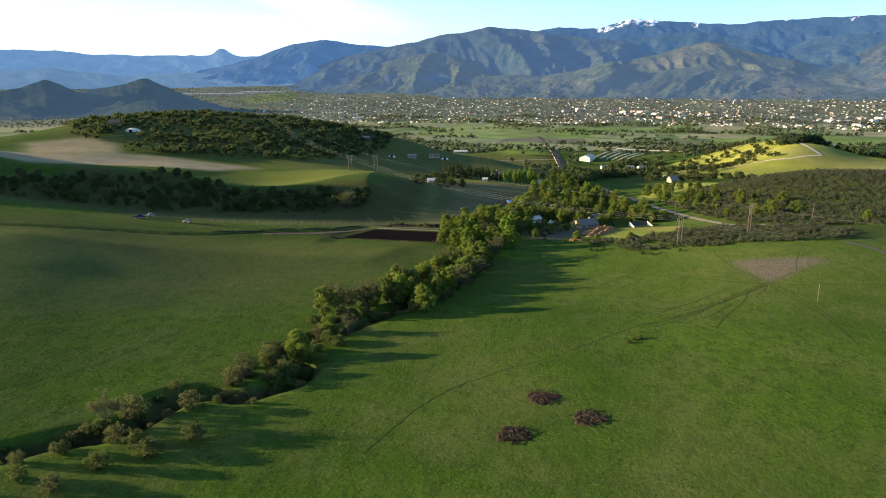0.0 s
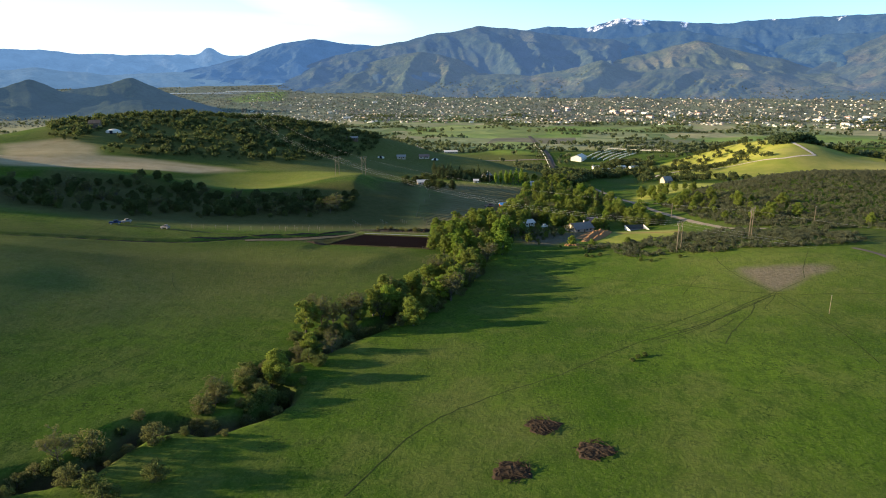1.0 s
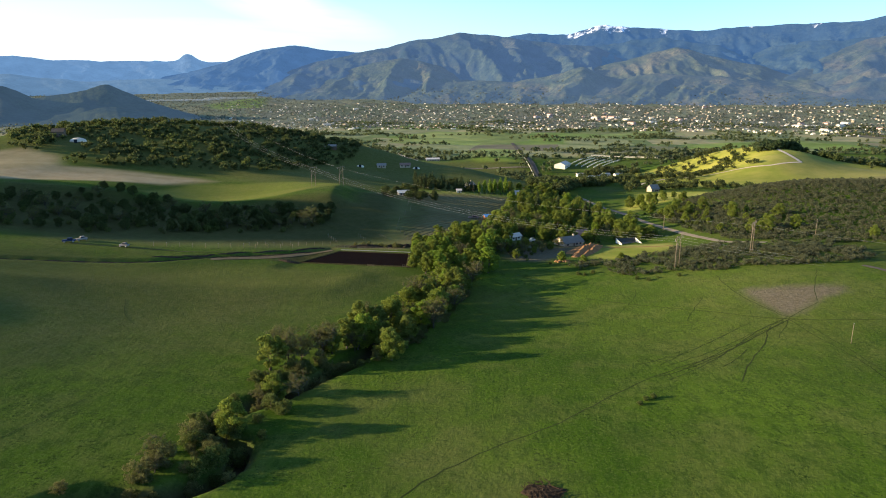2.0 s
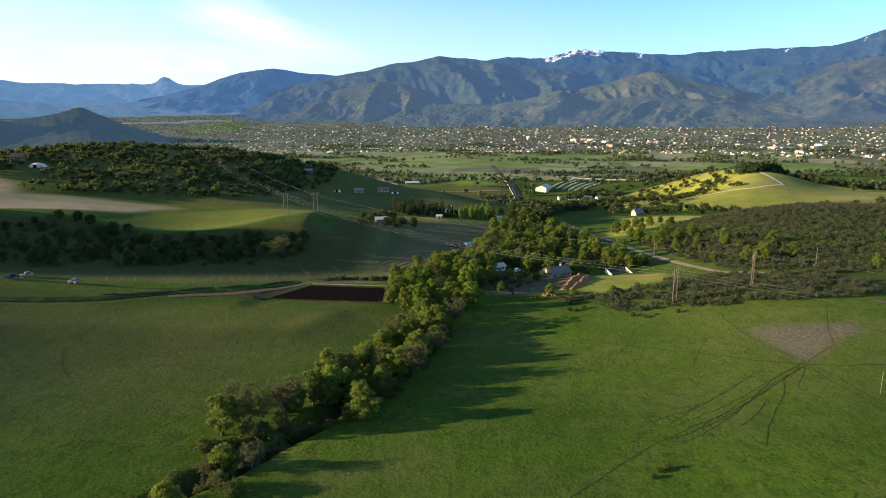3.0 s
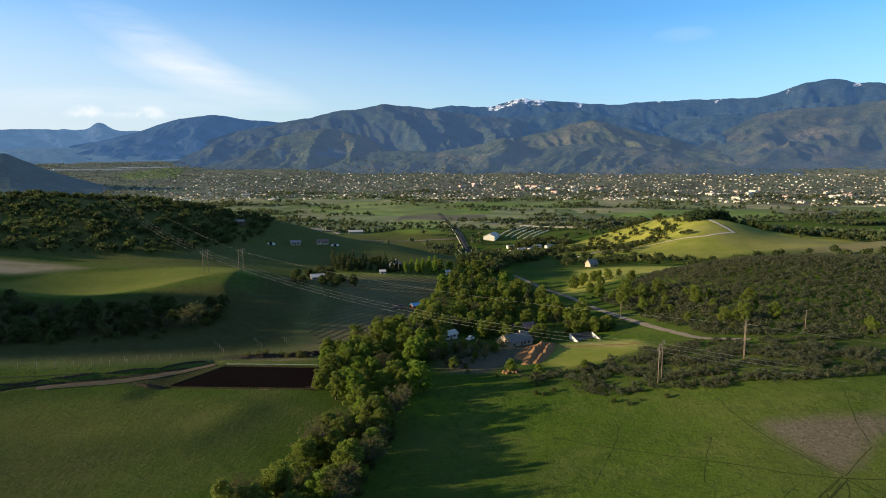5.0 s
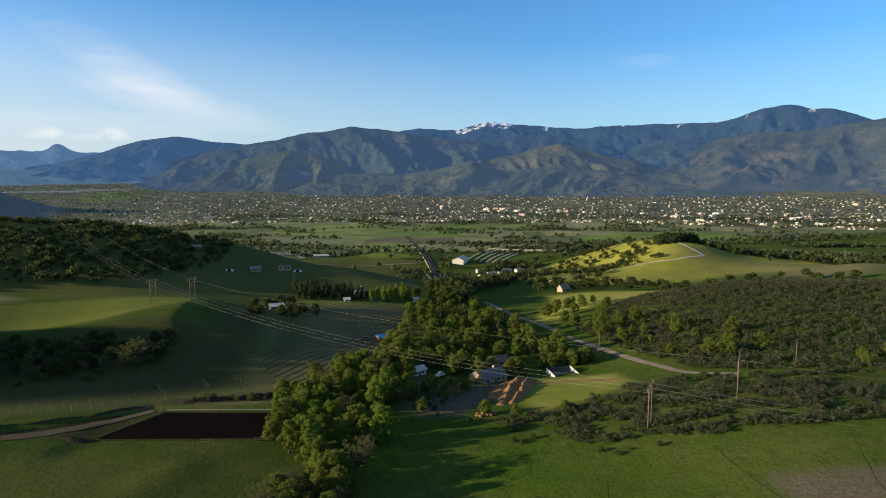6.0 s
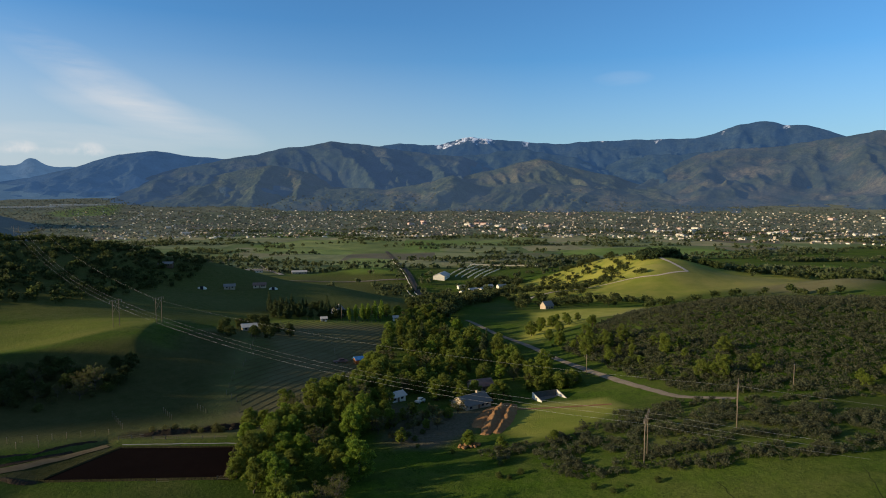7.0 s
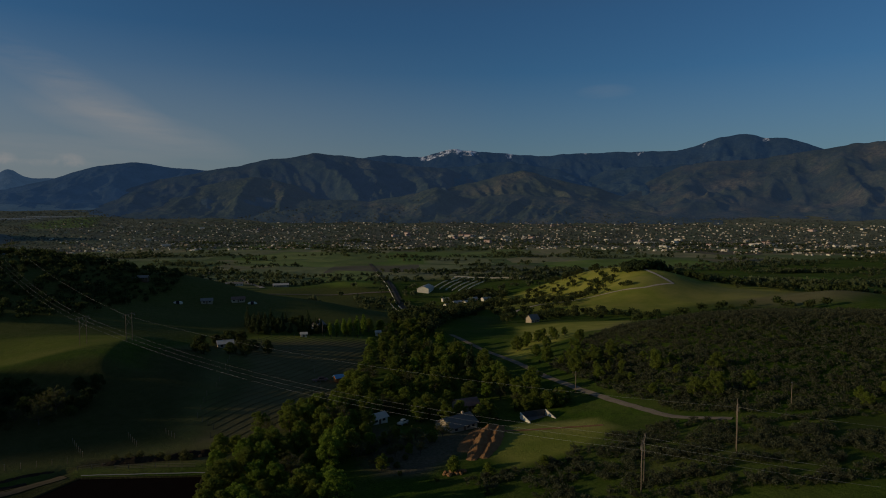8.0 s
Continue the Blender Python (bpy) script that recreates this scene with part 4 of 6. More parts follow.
for i, (line, wd) in enumerate([
        ([(-15, 108), (-6, 126), (2, 135.2), (10.2, 142), (17, 147.2), (25.5, 151.9), (34.7, 158), (44.9, 165.4), (54.2, 171.9), (64.8, 179), (72.2, 182.8), (79.7, 187.5), (89.9, 195.6), (98.1, 201.9), (108.6, 207)], 0.3),
        ([(58, 174), (68.3, 178.9), (73.4, 181.9), (81.8, 187.8), (90, 194.2), (98.4, 200.3), (107.7, 205.8)], 0.3),
        ([(60, 172.5), (70.6, 178.5), (73.9, 181.8), (78, 184.7), (90.1, 193.9), (94.8, 197.1), (105.8, 205)], 0.26),
        ([(66, 178), (76, 184.5), (86, 191.5), (96, 199), (107, 206)], 0.2),
        ([(62, 180), (74, 186), (85, 194), (95, 201), (107, 206.5)], 0.18),
        ([(107.7, 205.8), (105.4, 202.3), (100.4, 196.8), (98.6, 194)], 0.24),
        ([(101, 203), (97.9, 199), (95.4, 194.1), (92.7, 190.7), (87.6, 185.3), (81.1, 176.6), (76, 168)], 0.34),
        ([(86.8, 188.1), (82.9, 183.8), (78.5, 179.8), (75.3, 177.6)], 0.22),
        ([(98, 208), (92.8, 205.1), (84.1, 198.6), (73.3, 190.9), (63.1, 185), (56.4, 182.8)], 0.2),
        ([(88.7, 201.9), (78.8, 194), (68.5, 186.5), (60.7, 181.2)], 0.17),
        ([(87.9, 208.4), (76.8, 207.1), (67.1, 206.5), (59.2, 205)], 0.15),
        ([(108.6, 207), (108.1, 197.2), (108, 190.6), (108.1, 180), (107, 166), (104, 150)], 0.24),
        ([(109.1, 207.4), (110.3, 199.2), (110, 188.7), (110, 178), (109, 164)], 0.2),
        ([(108.9, 207.4), (106.7, 214.6), (105.8, 224.7), (106.9, 239.9), (109.5, 255.3)], 0.3),
        ([(109.3, 207.9), (108.1, 215.6), (107.3, 225.9), (107.9, 240.2)], 0.18),
        ([(61.7, 252.8), (73.6, 239.3), (84.3, 227.7), (94, 217.7), (103.4, 209.6), (111.4, 205), (121.2, 202), (140, 197)], 0.4),
        ([(108.9, 207.4), (115.7, 211.8), (122.2, 215.5)], 0.26),
        ([(123.4, 216.7), (126.2, 222.6), (132.7, 234.6), (139.5, 245.4)], 0.24),
        ([(96, 234.5), (89.4, 227.1), (82, 215.7)], 0.18),
        ([(80, 255.2), (78.3, 248.5), (71.5, 238.1), (61.3, 223.4)], 0.16),
        ([(-97, 245), (-92, 232), (-84, 222)], 0.2),
        ([(-100, 118), (-87.1, 132.3), (-84.5, 137.3), (-80.9, 141.1), (-79.3, 149.6), (-77.5, 159.1), (-73.2, 168)], 0.2)]):
    ribbon("trail", "narrow trodden animal trail through the grass", "trail", line, 0.75 * wd, FOOTPATH, 0.05, seed=i)

# pond basin
pond_line = [(-50, 312), (-3, 303), (-2, 325), (-35, 332)]
pv = []
for (ax, ay), (bx, by) in zip(pond_line, pond_line[1:] + pond_line[:1]):
    pv += [(ax + (bx - ax) * k / 8, ay + (by - ay) * k / 8) for k in range(8)]
n = len(pv)
cx, cy = -23, 318
rim = [(x, y, -3.6) for x, y in pv]
low = [(cx + (x - cx) * 0.97, cy + (y - cy) * 0.94, -3.95) for x, y in pv]
pond = tagged(shaped("pond", low + [(cx, cy, -3.97)], [(i, (i + 1) % n, n) for i in range(n)], WATER_DARK), "drained pond basin of dark wet earth", "pond", kind="structure")
shaped("bank", [(cx + (x - cx) * 1.1, cy + (y - cy) * 1.12, -4.5) for x, y in pv] + [(x, y, -3.7) for x, y, z in rim] + low, [(i, (i + 1) % n, n + (i + 1) % n, n + i) for i in range(n)] + [(n + i, n + (i + 1) % n, 2 * n + (i + 1) % n, 2 * n + i) for i in range(n)], plain("earth_bank", (0.03, 0.034, 0.01), (0.075, 0.06, 0.028), 0.5, 0.95, 0.9, 0.4), pond, "low earth bank")

ribbon("bare_earth", "strip of bare orange earth below the house", "bare earth", [(92, 349), (104, 345), (116, 341), (126, 336)], 2.2, CLAY, 0.15)
ribbon("liner_edge", "thin pale edge of the pond liner", "liner edge", [(-35, 333), (-20, 329.6), (-2, 326)], 0.06, plain("pale_liner", (0.25, 0.24, 0.22), (0.35, 0.34, 0.32), 1.0, 0.6), 0.75)


# ---- woods and scrub ----
def strewn(poly, count, rng, gap=0.0, avoid=()):
    """Random places inside an outline, kept apart and off the given lines."""
    xs, ys = [p[0] for p in poly], [p[1] for p in poly]
    out = []
    tries = 0
    while len(out) < count and tries < count * 30:
        tries += 1
        x, y = rng.uniform(min(xs), max(xs)), rng.uniform(min(ys), max(ys))
        hit = False
        for (ax, ay), (bx, by) in zip(poly, poly[1:] + poly[:1]):
            if (ay > y) != (by > y) and x < (bx - ax) * (y - ay) / (by - ay) + ax:
                hit = not hit
        if not hit:
            continue
        if gap and any((x - a) ** 2 + (y - b) ** 2 < gap * gap for a, b in out):
            continue
        if any(polyline_distance(x, y, line) < d for line, d in avoid):
            continue
        out.append((x, y))
    return out


ROAD_LINE = [(158, 316), (148, 328), (146, 370), (142, 420), (145, 500), (140, 580)]
YARD = [(60, 335), (85, 345), (110, 350), (120, 335)]
for x, y in strewn([(8, 280), (28, 298), (33, 316), (46, 335), (50, 372), (40, 402), (22, 374), (2, 345), (-4, 312)], 62, rng, 5.0, ((YARD, 10),)):
    plant(lime_kinds if rng.random() < 0.3 else bare_kinds if rng.random() < 0.16 else oak_kinds, x, y, rng.uniform(0.65, 0.92), rng)
for x, y in strewn([(50, 378), (70, 366), (100, 396), (136, 372), (138, 430), (140, 520), (136, 640), (110, 600), (92, 560), (72, 500), (55, 450), (44, 405)], 120, rng, 6.0, ((ROAD_LINE, 20), (YARD, 14))):
    plant(lime_kinds if rng.random() < 0.14 else bare_kinds if rng.random() < 0.12 else conifer_kinds if rng.random() < 0.07 else oak_kinds, x, y, rng.uniform(0.65, 1.05), rng)
for x, y in strewn([(112, 374), (124, 370), (132, 376), (118, 386)], 7, rng, 4.0, ((ROAD_LINE, 14),)):
    plant(oak_kinds, x, y, rng.uniform(0.5, 0.7), rng)
for x, y in strewn([(108, 374), (126, 370), (141, 374), (140, 386), (118, 394)], 14, rng, 3.5, ((ROAD_LINE, 13),)):
    plant(oak_kinds if rng.random() < 0.7 else bare_kinds, x, y, rng.uniform(0.4, 0.7), rng)
for x, y in strewn([(152, 395), (158, 350), (175, 326), (200, 322), (192, 400), (166, 470)], 34, rng, 4.5, ((ROAD_LINE, 6),)):
    plant(bush_kinds if rng.random() < 0.5 else oak_kinds, x, y, rng.uniform(0.5, 0.9) if rng.random() < 0.5 else 0.45, rng)
for x, y in strewn([(200, 300), (215, 285), (235, 300), (225, 315), (190, 306)], 14, rng, 4.0):
    plant(oak_kinds, x, y, rng.uniform(0.35, 0.55), rng)
for x, y in [(88, 362), (84, 368), (97, 378), (90, 362), (78, 366), (58, 378), (64, 384), (86, 374), (95, 366), (70, 370), (48, 362), (55, 345)]:
    plant(oak_kinds if rng.random() < 0.6 else bare_kinds, x, y, rng.uniform(0.4, 0.7), rng)
for x, y in strewn([(-120, 352), (-98, 366), (-52, 388), (-44, 408), (-75, 418), (-125, 412), (-170, 440), (-215, 425), (-235, 400), (-260, 400), (-250, 345), (-165, 342)], 130, rng, 6.0) + strewn([(-120, 352), (-60, 374), (-44, 395), (-60, 400), (-115, 385)], 30, rng, 4.0):
    plant(dark_kinds if rng.random() < 0.85 else bare_kinds, x, y, rng.uniform(0.5, 0.95), rng)
for x, y in strewn([(-20, 470), (8, 475), (18, 500), (0, 520), (-28, 505)], 14, rng, 6.0):
    plant(dark_kinds, x, y, rng.uniform(0.7, 1.1), rng)
for x, y in strewn([(2, 556), (44, 562), (56, 590), (40, 612), (0, 612)], 55, rng, 3.4):
    plant(conifer_kinds if rng.random() < 0.55 else dark_kinds, x, y, rng.uniform(0.55, 0.85), rng)
for x, y in strewn([(64, 566), (118, 578), (122, 600), (70, 596)], 16, rng, 5.0):
    plant(bare_kinds if rng.random() < 0.6 else oak_kinds, x, y, rng.uniform(0.6, 0.9), rng)
for x, y in [(53, 556), (57, 557), (62, 560), (66, 562), (71, 561), (75, 565)]:
    plant(poplar_kinds, x, y, rng.uniform(0.9, 1.15), rng)
for x, y in strewn([(150, 440), (165, 400), (200, 500), (190, 495), (225, 560), (160, 520)], 22, rng, 7.0):
    plant(oak_kinds, x, y, rng.uniform(0.5, 0.8), rng)


def low_tree(rng, size, quads, leaf):
    """A far tree: a few lobes of leaf clumps on a short stem."""
    lobes = [(rng.uniform(-0.35, 0.35) * size, rng.uniform(-0.35, 0.35) * size, size * rng.uniform(0.45, 0.8), size * rng.uniform(0.3, 0.45), 0.8) for _ in range(4)]
    v, f = foliage(lobes, quads, leaf, rng)
    t = np.array(tube([(0, 0, -0.5), (0, 0, size * 0.5)], [size * 0.04, size * 0.02], 4)[0])
    tf = np.array([(0, 1, 5), (0, 5, 4), (1, 2, 6), (1, 6, 5), (2, 3, 7), (2, 7, 6), (3, 0, 4), (3, 4, 7)])
    return np.concatenate([v, t]), np.concatenate([f, tf + len(v)])


def woods(name, label, category, places, size, quads, leaf, material, seed, spread_=0.3):
    """Many trees or shrubs in one mesh."""
    rg = np.random.default_rng(seed)
    protos = [low_tree(rg, 1.0, quads, leaf) for _ in range(10)]
    vs, fs, n = [], [], 0
    for x, y in places:
        v, f = protos[int(rg.integers(10))]
        a, k = rg.uniform(0, 6.283), size * rg.uniform(1 - spread_, 1 + spread_)
        c, s_ = math.cos(a) * k, math.sin(a) * k
        w = np.stack([x + v[:, 0] * c - v[:, 1] * s_, y + v[:, 0] * s_ + v[:, 1] * c, slope_z(x, y) + v[:, 2] * k * rg.uniform(0.8, 1.15)], 1)
        vs.append(w)
        fs.append(f + n)
        n += len(v)
    v, f = np.concatenate(vs), np.concatenate(fs)
    me = bpy.data.meshes.new(name)
    me.vertices.add(len(v))
    me.vertices.foreach_set("co", v.ravel())
    me.loops.add(f.size)
    me.loops.foreach_set("vertex_index", f.ravel().astype(np.int32))
    me.polygons.add(len(f))
    me.polygons.foreach_set("loop_start", np.arange(0, f.size, 3, dtype=np.int32))
    me.update(calc_edges=True)
    me.materials.append(material)
    return tagged(new(name, me), label, category, kind="stuff")


wr = np.random.default_rng(33)
SCRUB_LOW = [(62, 306), (74, 292), (84, 273), (100, 270), (112, 261), (135, 254), (152, 250), (190, 262), (215, 275), (215, 300), (185, 306), (168, 304), (150, 322), (124, 322), (100, 312), (84, 306)]
SCRUB_HILL = [(152, 332), (172, 312), (215, 300), (260, 300), (330, 330), (350, 420), (345, 500), (310, 560), (262, 545), (222, 498), (180, 470), (152, 440), (150, 380)]
def thinned(places, level):
    """Leaves openings of grass among the shrubs."""
    return [(x, y) for x, y in places if noise.noise((x / 9, y / 7, 3.0)) + 0.5 * noise.noise((x / 3.5, y / 3.5, 8.0)) < level]


woods("chaparral_scrub", "dense grey-green chaparral scrub on the bank", "shrubs", thinned(strewn(SCRUB_LOW, 3300, wr, 0, ((ROAD_LINE, 4), ([(184, 289), (192, 279), (180, 263)], 9))), 0.1), 1.5, 80, 0.17, BRUSH, 5, 0.5)
woods("chaparral_scrub", "grey-brown chaparral scrub covering the hillside", "shrubs", thinned(strewn(SCRUB_HILL, 9000, wr, 0, ((ROAD_LINE, 5), ([(184, 289), (192, 279), (180, 263)], 9))), 0.62), 1.8, 40, 0.23, BRUSH, 6, 0.45)
woods("oak_wood", "dark oak wood on the rounded hill", "woods", strewn([(-316, 560), (-241, 512), (-221, 530), (-165, 540), (-112, 545), (-85, 600), (-60, 690), (-55, 757), (-130, 790), (-230, 770), (-330, 750), (-360, 640)], 1150, wr, 0, (([(-277, 588), (-272, 545)], 13), ([(-215, 690), (-190, 715)], 16))), 4.3, 80, 0.26, DARKOAK, 7, 0.45)
woods("hillside_oak", "scattered oaks on the sunlit grassy hill", "woods", strewn([(200, 620), (250, 640), (300, 600), (330, 640), (290, 700), (330, 760), (380, 790), (450, 880), (400, 980), (300, 900), (230, 760)], 175, wr, 6, (([(257, 750), (330, 776), (392, 736), (430, 740), (443, 807)], 5),)), 6.5, 180, 0.18, DARKOAK, 8, 0.35)
woods("hillside_oak", "row of oaks at the foot of the grassy hill", "woods", along([(255, 676), (285, 672), (310, 648), (330, 618)], 4, wr, 6) + along([(335, 786), (395, 752)], 7, wr, 4), 5.5, 150, 0.2, DARKOAK, 19, 0.35)
woods("hillside_oak", "row of oaks above the scrub hill", "woods", along([(290, 590), (330, 600), (390, 610), (450, 560)], 8, wr, 12), 6.0, 150, 0.2, DARKOAK, 9, 0.35)
woods("valley_wood", "dark trees along the valley drives", "woods", strewn([(120, 560), (150, 640), (195, 720), (290, 900), (330, 960), (270, 1000), (190, 860), (150, 720), (105, 640)], 380, wr, 0, (([(222, 885), (285, 935)], 22),)), 7.5, 150, 0.2, DARKOAK, 10, 0.35)
woods("hilltop_conifer", "dark conifers on the hilltop", "woods", strewn([(425, 822), (445, 818), (475, 830), (500, 850), (470, 860), (430, 850)], 46, wr), 9.0, 80, 0.3, CONIFER, 12, 0.35)
hedges = []
for k in range(170):
    r, a = wr.uniform(950, 2500), math.radians(wr.uniform(-36, 52))
    x, y = 8 + r * math.sin(a), 100 + r * math.cos(a)
    t = wr.choice([-0.25, 0.1, 0.1, 0.15, 1.6]) + wr.normal(0, 0.1)
    ln = wr.uniform(80, 380)
    hedges += along([(x, y), (x + ln * math.cos(t), y + ln * math.sin(t) * 0.5)], 7, wr, 6)
woods("hedgerow", "dark hedgerow trees between valley fields", "hedge", hedges, 6.2, 18, 0.5, VALLEYLEAF, 13, 0.4)
clumps = []
for k in range(75):
    r, a = wr.uniform(800, 2500), math.radians(wr.uniform(-36, 52))
    x, y = 8 + r * math.sin(a), 100 + r * math.cos(a)
    m = int(wr.integers(8, 40))
    clumps += [(x + wr.normal(0, 28), y + wr.normal(0, 40)) for _ in range(m)]
woods("valley_trees", "clumps of trees round valley farms", "woods", clumps, 6.8, 26, 0.45, VALLEYLEAF, 14, 0.4)
town = []
for _ in range(19000):
    r, a = 2100 + 1900 * wr.random() ** 0.8, math.radians(wr.uniform(-36, 56))
    if (r > 3260 + 480 * wr.random() ** 1.6 and math.degrees(a) > -9) or (math.degrees(a) < -9 and (r > 3900 or wr.random() < 0.25)):
        continue
    town.append((8 + r * math.sin(a), 100 + r * math.cos(a)))
woods("town_trees", "trees among the houses of the far town", "woods", town, 5.6, 12, 0.5, HAZED_TOWNLEAF, 15, 0.4)
woods("hillside_oak", "dark oaks along the far side of the grassy hill", "woods", strewn([(470, 800), (520, 770), (560, 700), (520, 640), (600, 620), (640, 720), (580, 820), (500, 860)], 110, wr), 6.0, 60, 0.36, DARKOAK, 16, 0.35)
for x, y in strewn([(-120, 350), (-60, 368), (-44, 392), (-75, 415), (-125, 412), (-215, 425), (-255, 400), (-250, 342), (-165, 340)], 130, rng, 3.0):
    plant(bush_kinds if rng.random() < 0.7 else shrub_kinds, x, y, rng.uniform(0.5, 1.0), rng)
for x, y in strewn([(44, 316), (60, 314), (70, 326), (78, 346), (62, 350), (46, 340)], 26, rng, 3.5, (([(58, 318), (80, 348)], 5),)):
    plant(oak_kinds if rng.random() < 0.45 else bush_kinds if rng.random() < 0.6 else bare_kinds, x, y, rng.uniform(0.32, 0.55), rng)
for x, y in [(98, 366), (88, 380), (86, 378), (99, 380), (94, 376), (66, 312), (60, 308), (74, 306), (90, 304)]:
    plant(oak_kinds if rng.random() < 0.6 else bush_kinds, x, y, rng.uniform(0.35, 0.5), rng)
for x, y in strewn([(150, 350), (160, 336), (178, 330), (172, 380), (164, 440), (152, 470)], 30, rng, 4.0, ((ROAD_LINE, 6),)):
    plant(bush_kinds if rng.random() < 0.85 else oak_kinds, x, y, rng.uniform(0.5, 1.0) if rng.random() < 0.6 else 0.4, rng)


# ---- houses ----
WHITE = plain("white_paint", (0.7, 0.6, 0.46), (0.84, 0.74, 0.58), 0.6, 0.6)
GREY_ROOF = plain("grey_shingle", (0.2, 0.175, 0.15), (0.31, 0.275, 0.24), 0.8, 0.9)
DRAB_ROOF = plain("weathered_shingle", (0.13, 0.115, 0.095), (0.22, 0.195, 0.165), 0.8, 0.9)
SHADOW_WALL = plain("shadow_dark_wall", (0.06, 0.06, 0.055), (0.11, 0.11, 0.1), 0.8, 0.9)
WHITE_ROOF = plain("white_metal_roof", (0.54, 0.47, 0.38), (0.7, 0.62, 0.51), 0.4, 0.5)
RED_ROOF = plain("red_brown_roof", (0.19, 0.11, 0.085), (0.3, 0.19, 0.15), 0.6, 0.85)
BLUE_ROOF = plain("blue_tarpaulin", (0.08, 0.25, 0.5), (0.16, 0.4, 0.65), 0.7, 0.5)
ORANGE = plain("orange_paint", (0.5, 0.13, 0.03), (0.65, 0.22, 0.06), 0.8, 0.6)
TAN = plain("tan_render", (0.42, 0.32, 0.21), (0.54, 0.43, 0.3), 0.5, 0.85)
BROWN = plain("brown_boards", (0.14, 0.09, 0.06), (0.22, 0.15, 0.1), 0.7, 0.85)
GLASS = plain("window_glass", (0.02, 0.025, 0.03), (0.03, 0.035, 0.045), 0.3, 0.1)


def box_bm(x0, y0, z0, x1, y1, z1, bevel=0.0):
    bm = bmesh.new()
    bmesh.ops.create_cube(bm, size=1)
    for v in bm.verts:
        v.co = Vector((x0 if v.co.x < 0 else x1, y0 if v.co.y < 0 else y1, z0 if v.co.z < 0 else z1))
    if bevel:
        bmesh.ops.bevel(bm, geom=bm.edges[:], offset=bevel, segments=1, affect="EDGES")
    return bm


def gable_bm(w, d, h, rise):
    """Walls of a gabled house with closed ends, ridge along x."""
    bm = bmesh.new()
    v = [bm.verts.new(p) for p in ((-w / 2, -d / 2, -1.5), (w / 2, -d / 2, -1.5), (w / 2, d / 2, -1.5), (-w / 2, d / 2, -1.5), (-w / 2, -d / 2, h), (w / 2, -d / 2, h), (w / 2, d / 2, h), (-w / 2, d / 2, h), (-w / 2, 0, h + rise), (w / 2, 0, h + rise))]
    for f in ((0, 1, 5, 4), (1, 2, 6, 9, 5), (2, 3, 7, 6), (3, 0, 4, 8, 7), (4, 5, 9, 8), (6, 7, 8, 9)):
        bm.faces.new([v[i] for i in f])
    return bm


def roof_bm(w, d, h, rise, over, thick):
    """Two roof slabs with eaves and thickness."""
    bm = bmesh.new()
    k = over * rise / (d / 2)
    for s in (-1, 1):
        low = [(x, s * (d / 2 + over), h - k + t) for t in (0.05, 0.05 + thick) for x in (-w / 2 - over, w / 2 + over)]
        top = [(x, 0, h + rise + t) for t in (0.05, 0.05 + thick) for x in (-w / 2 - over, w / 2 + over)]
        a, b, c, e = [bm.verts.new(p) for p in low]
        A, B, C, E = [bm.verts.new(p) for p in top]
        for f in ((a, b, B, A), (c, C, E, e), (a, c, e, b), (a, A, C, c), (b, e, E, B)):
            bm.faces.new(f)
    bmesh.ops.recalc_face_normals(bm, faces=bm.faces[:])
    return bm


def house(name, label, category, x, y, turn, w, d, h, rise, wall, roof, windows=3, chimney=False, group=""):
    root = tagged(new(name), label, category, group)
    root.matrix_basis = pose(x, y, ground_z(x, y), 0, 0, turn)
    body = part("wall", gable_bm(w, d, h, rise), wall, root)
    part("roof", roof_bm(w, d, h, rise, 0.5, 0.18), roof, root)
    part("door", box_bm(-0.5, -d / 2 - 0.06, 0.0, 0.5, -d / 2 + 0.02, 2.1, 0.02), BROWN, root)
    for i in range(windows):
        u = -w / 2 + w * (i + 0.5) / windows
        if abs(u) < 1.1:
            u += 1.7
        for s in (-1, 1):
            win = part("window", box_bm(u - 0.7, s * d / 2 - 0.05, 0.9, u + 0.7, s * d / 2 + 0.05, 2.2, 0.02), TAN, root)
            part("pane", box_bm(u - 0.6, s * (d / 2 + 0.06) - 0.01, 1.0, u + 0.6, s * (d / 2 + 0.06) + 0.01, 2.1), GLASS, win)
    if chimney:
        part("chimney", box_bm(w * 0.2, -0.4, h + rise * 0.5, w * 0.2 + 0.8, 0.4, h + rise + 1.0, 0.03), TAN, root)
    return root




def open_shed(x, y, turn, w, d, h, label):
    """A roofless walled bay: a back wall, two sloping white side walls and a slab."""
    root = tagged(new("open_shed"), label, "shed")
    root.matrix_basis = pose(x, y, ground_z(x, y) - 0.3, 0, 0, turn)
    # Back wall and slab are coloured dark for the shadow inside the bay.
    part("back_wall", box_bm(-w / 2, d / 2 - 0.25, 0, w / 2, d / 2, h, 0.02), SHADOW_WALL, root, "back wall coloured dark as in shadow")
    part("slab", box_bm(-w / 2, -d / 2, -0.6, w / 2, d / 2 - 0.26, 0.25, 0.02), DRAB_ROOF, root)
    for s in (-1, 1):
        bm = box_bm(s * w / 2 - 0.15, -d / 2, 0.26, s * w / 2 + 0.15, d / 2 - 0.27, h)
        for v in bm.verts:
            if v.co.y < 0 and v.co.z > 1:
                v.co.z = h * 0.45
        part("side_wall", bm, WHITE, root)
    return root


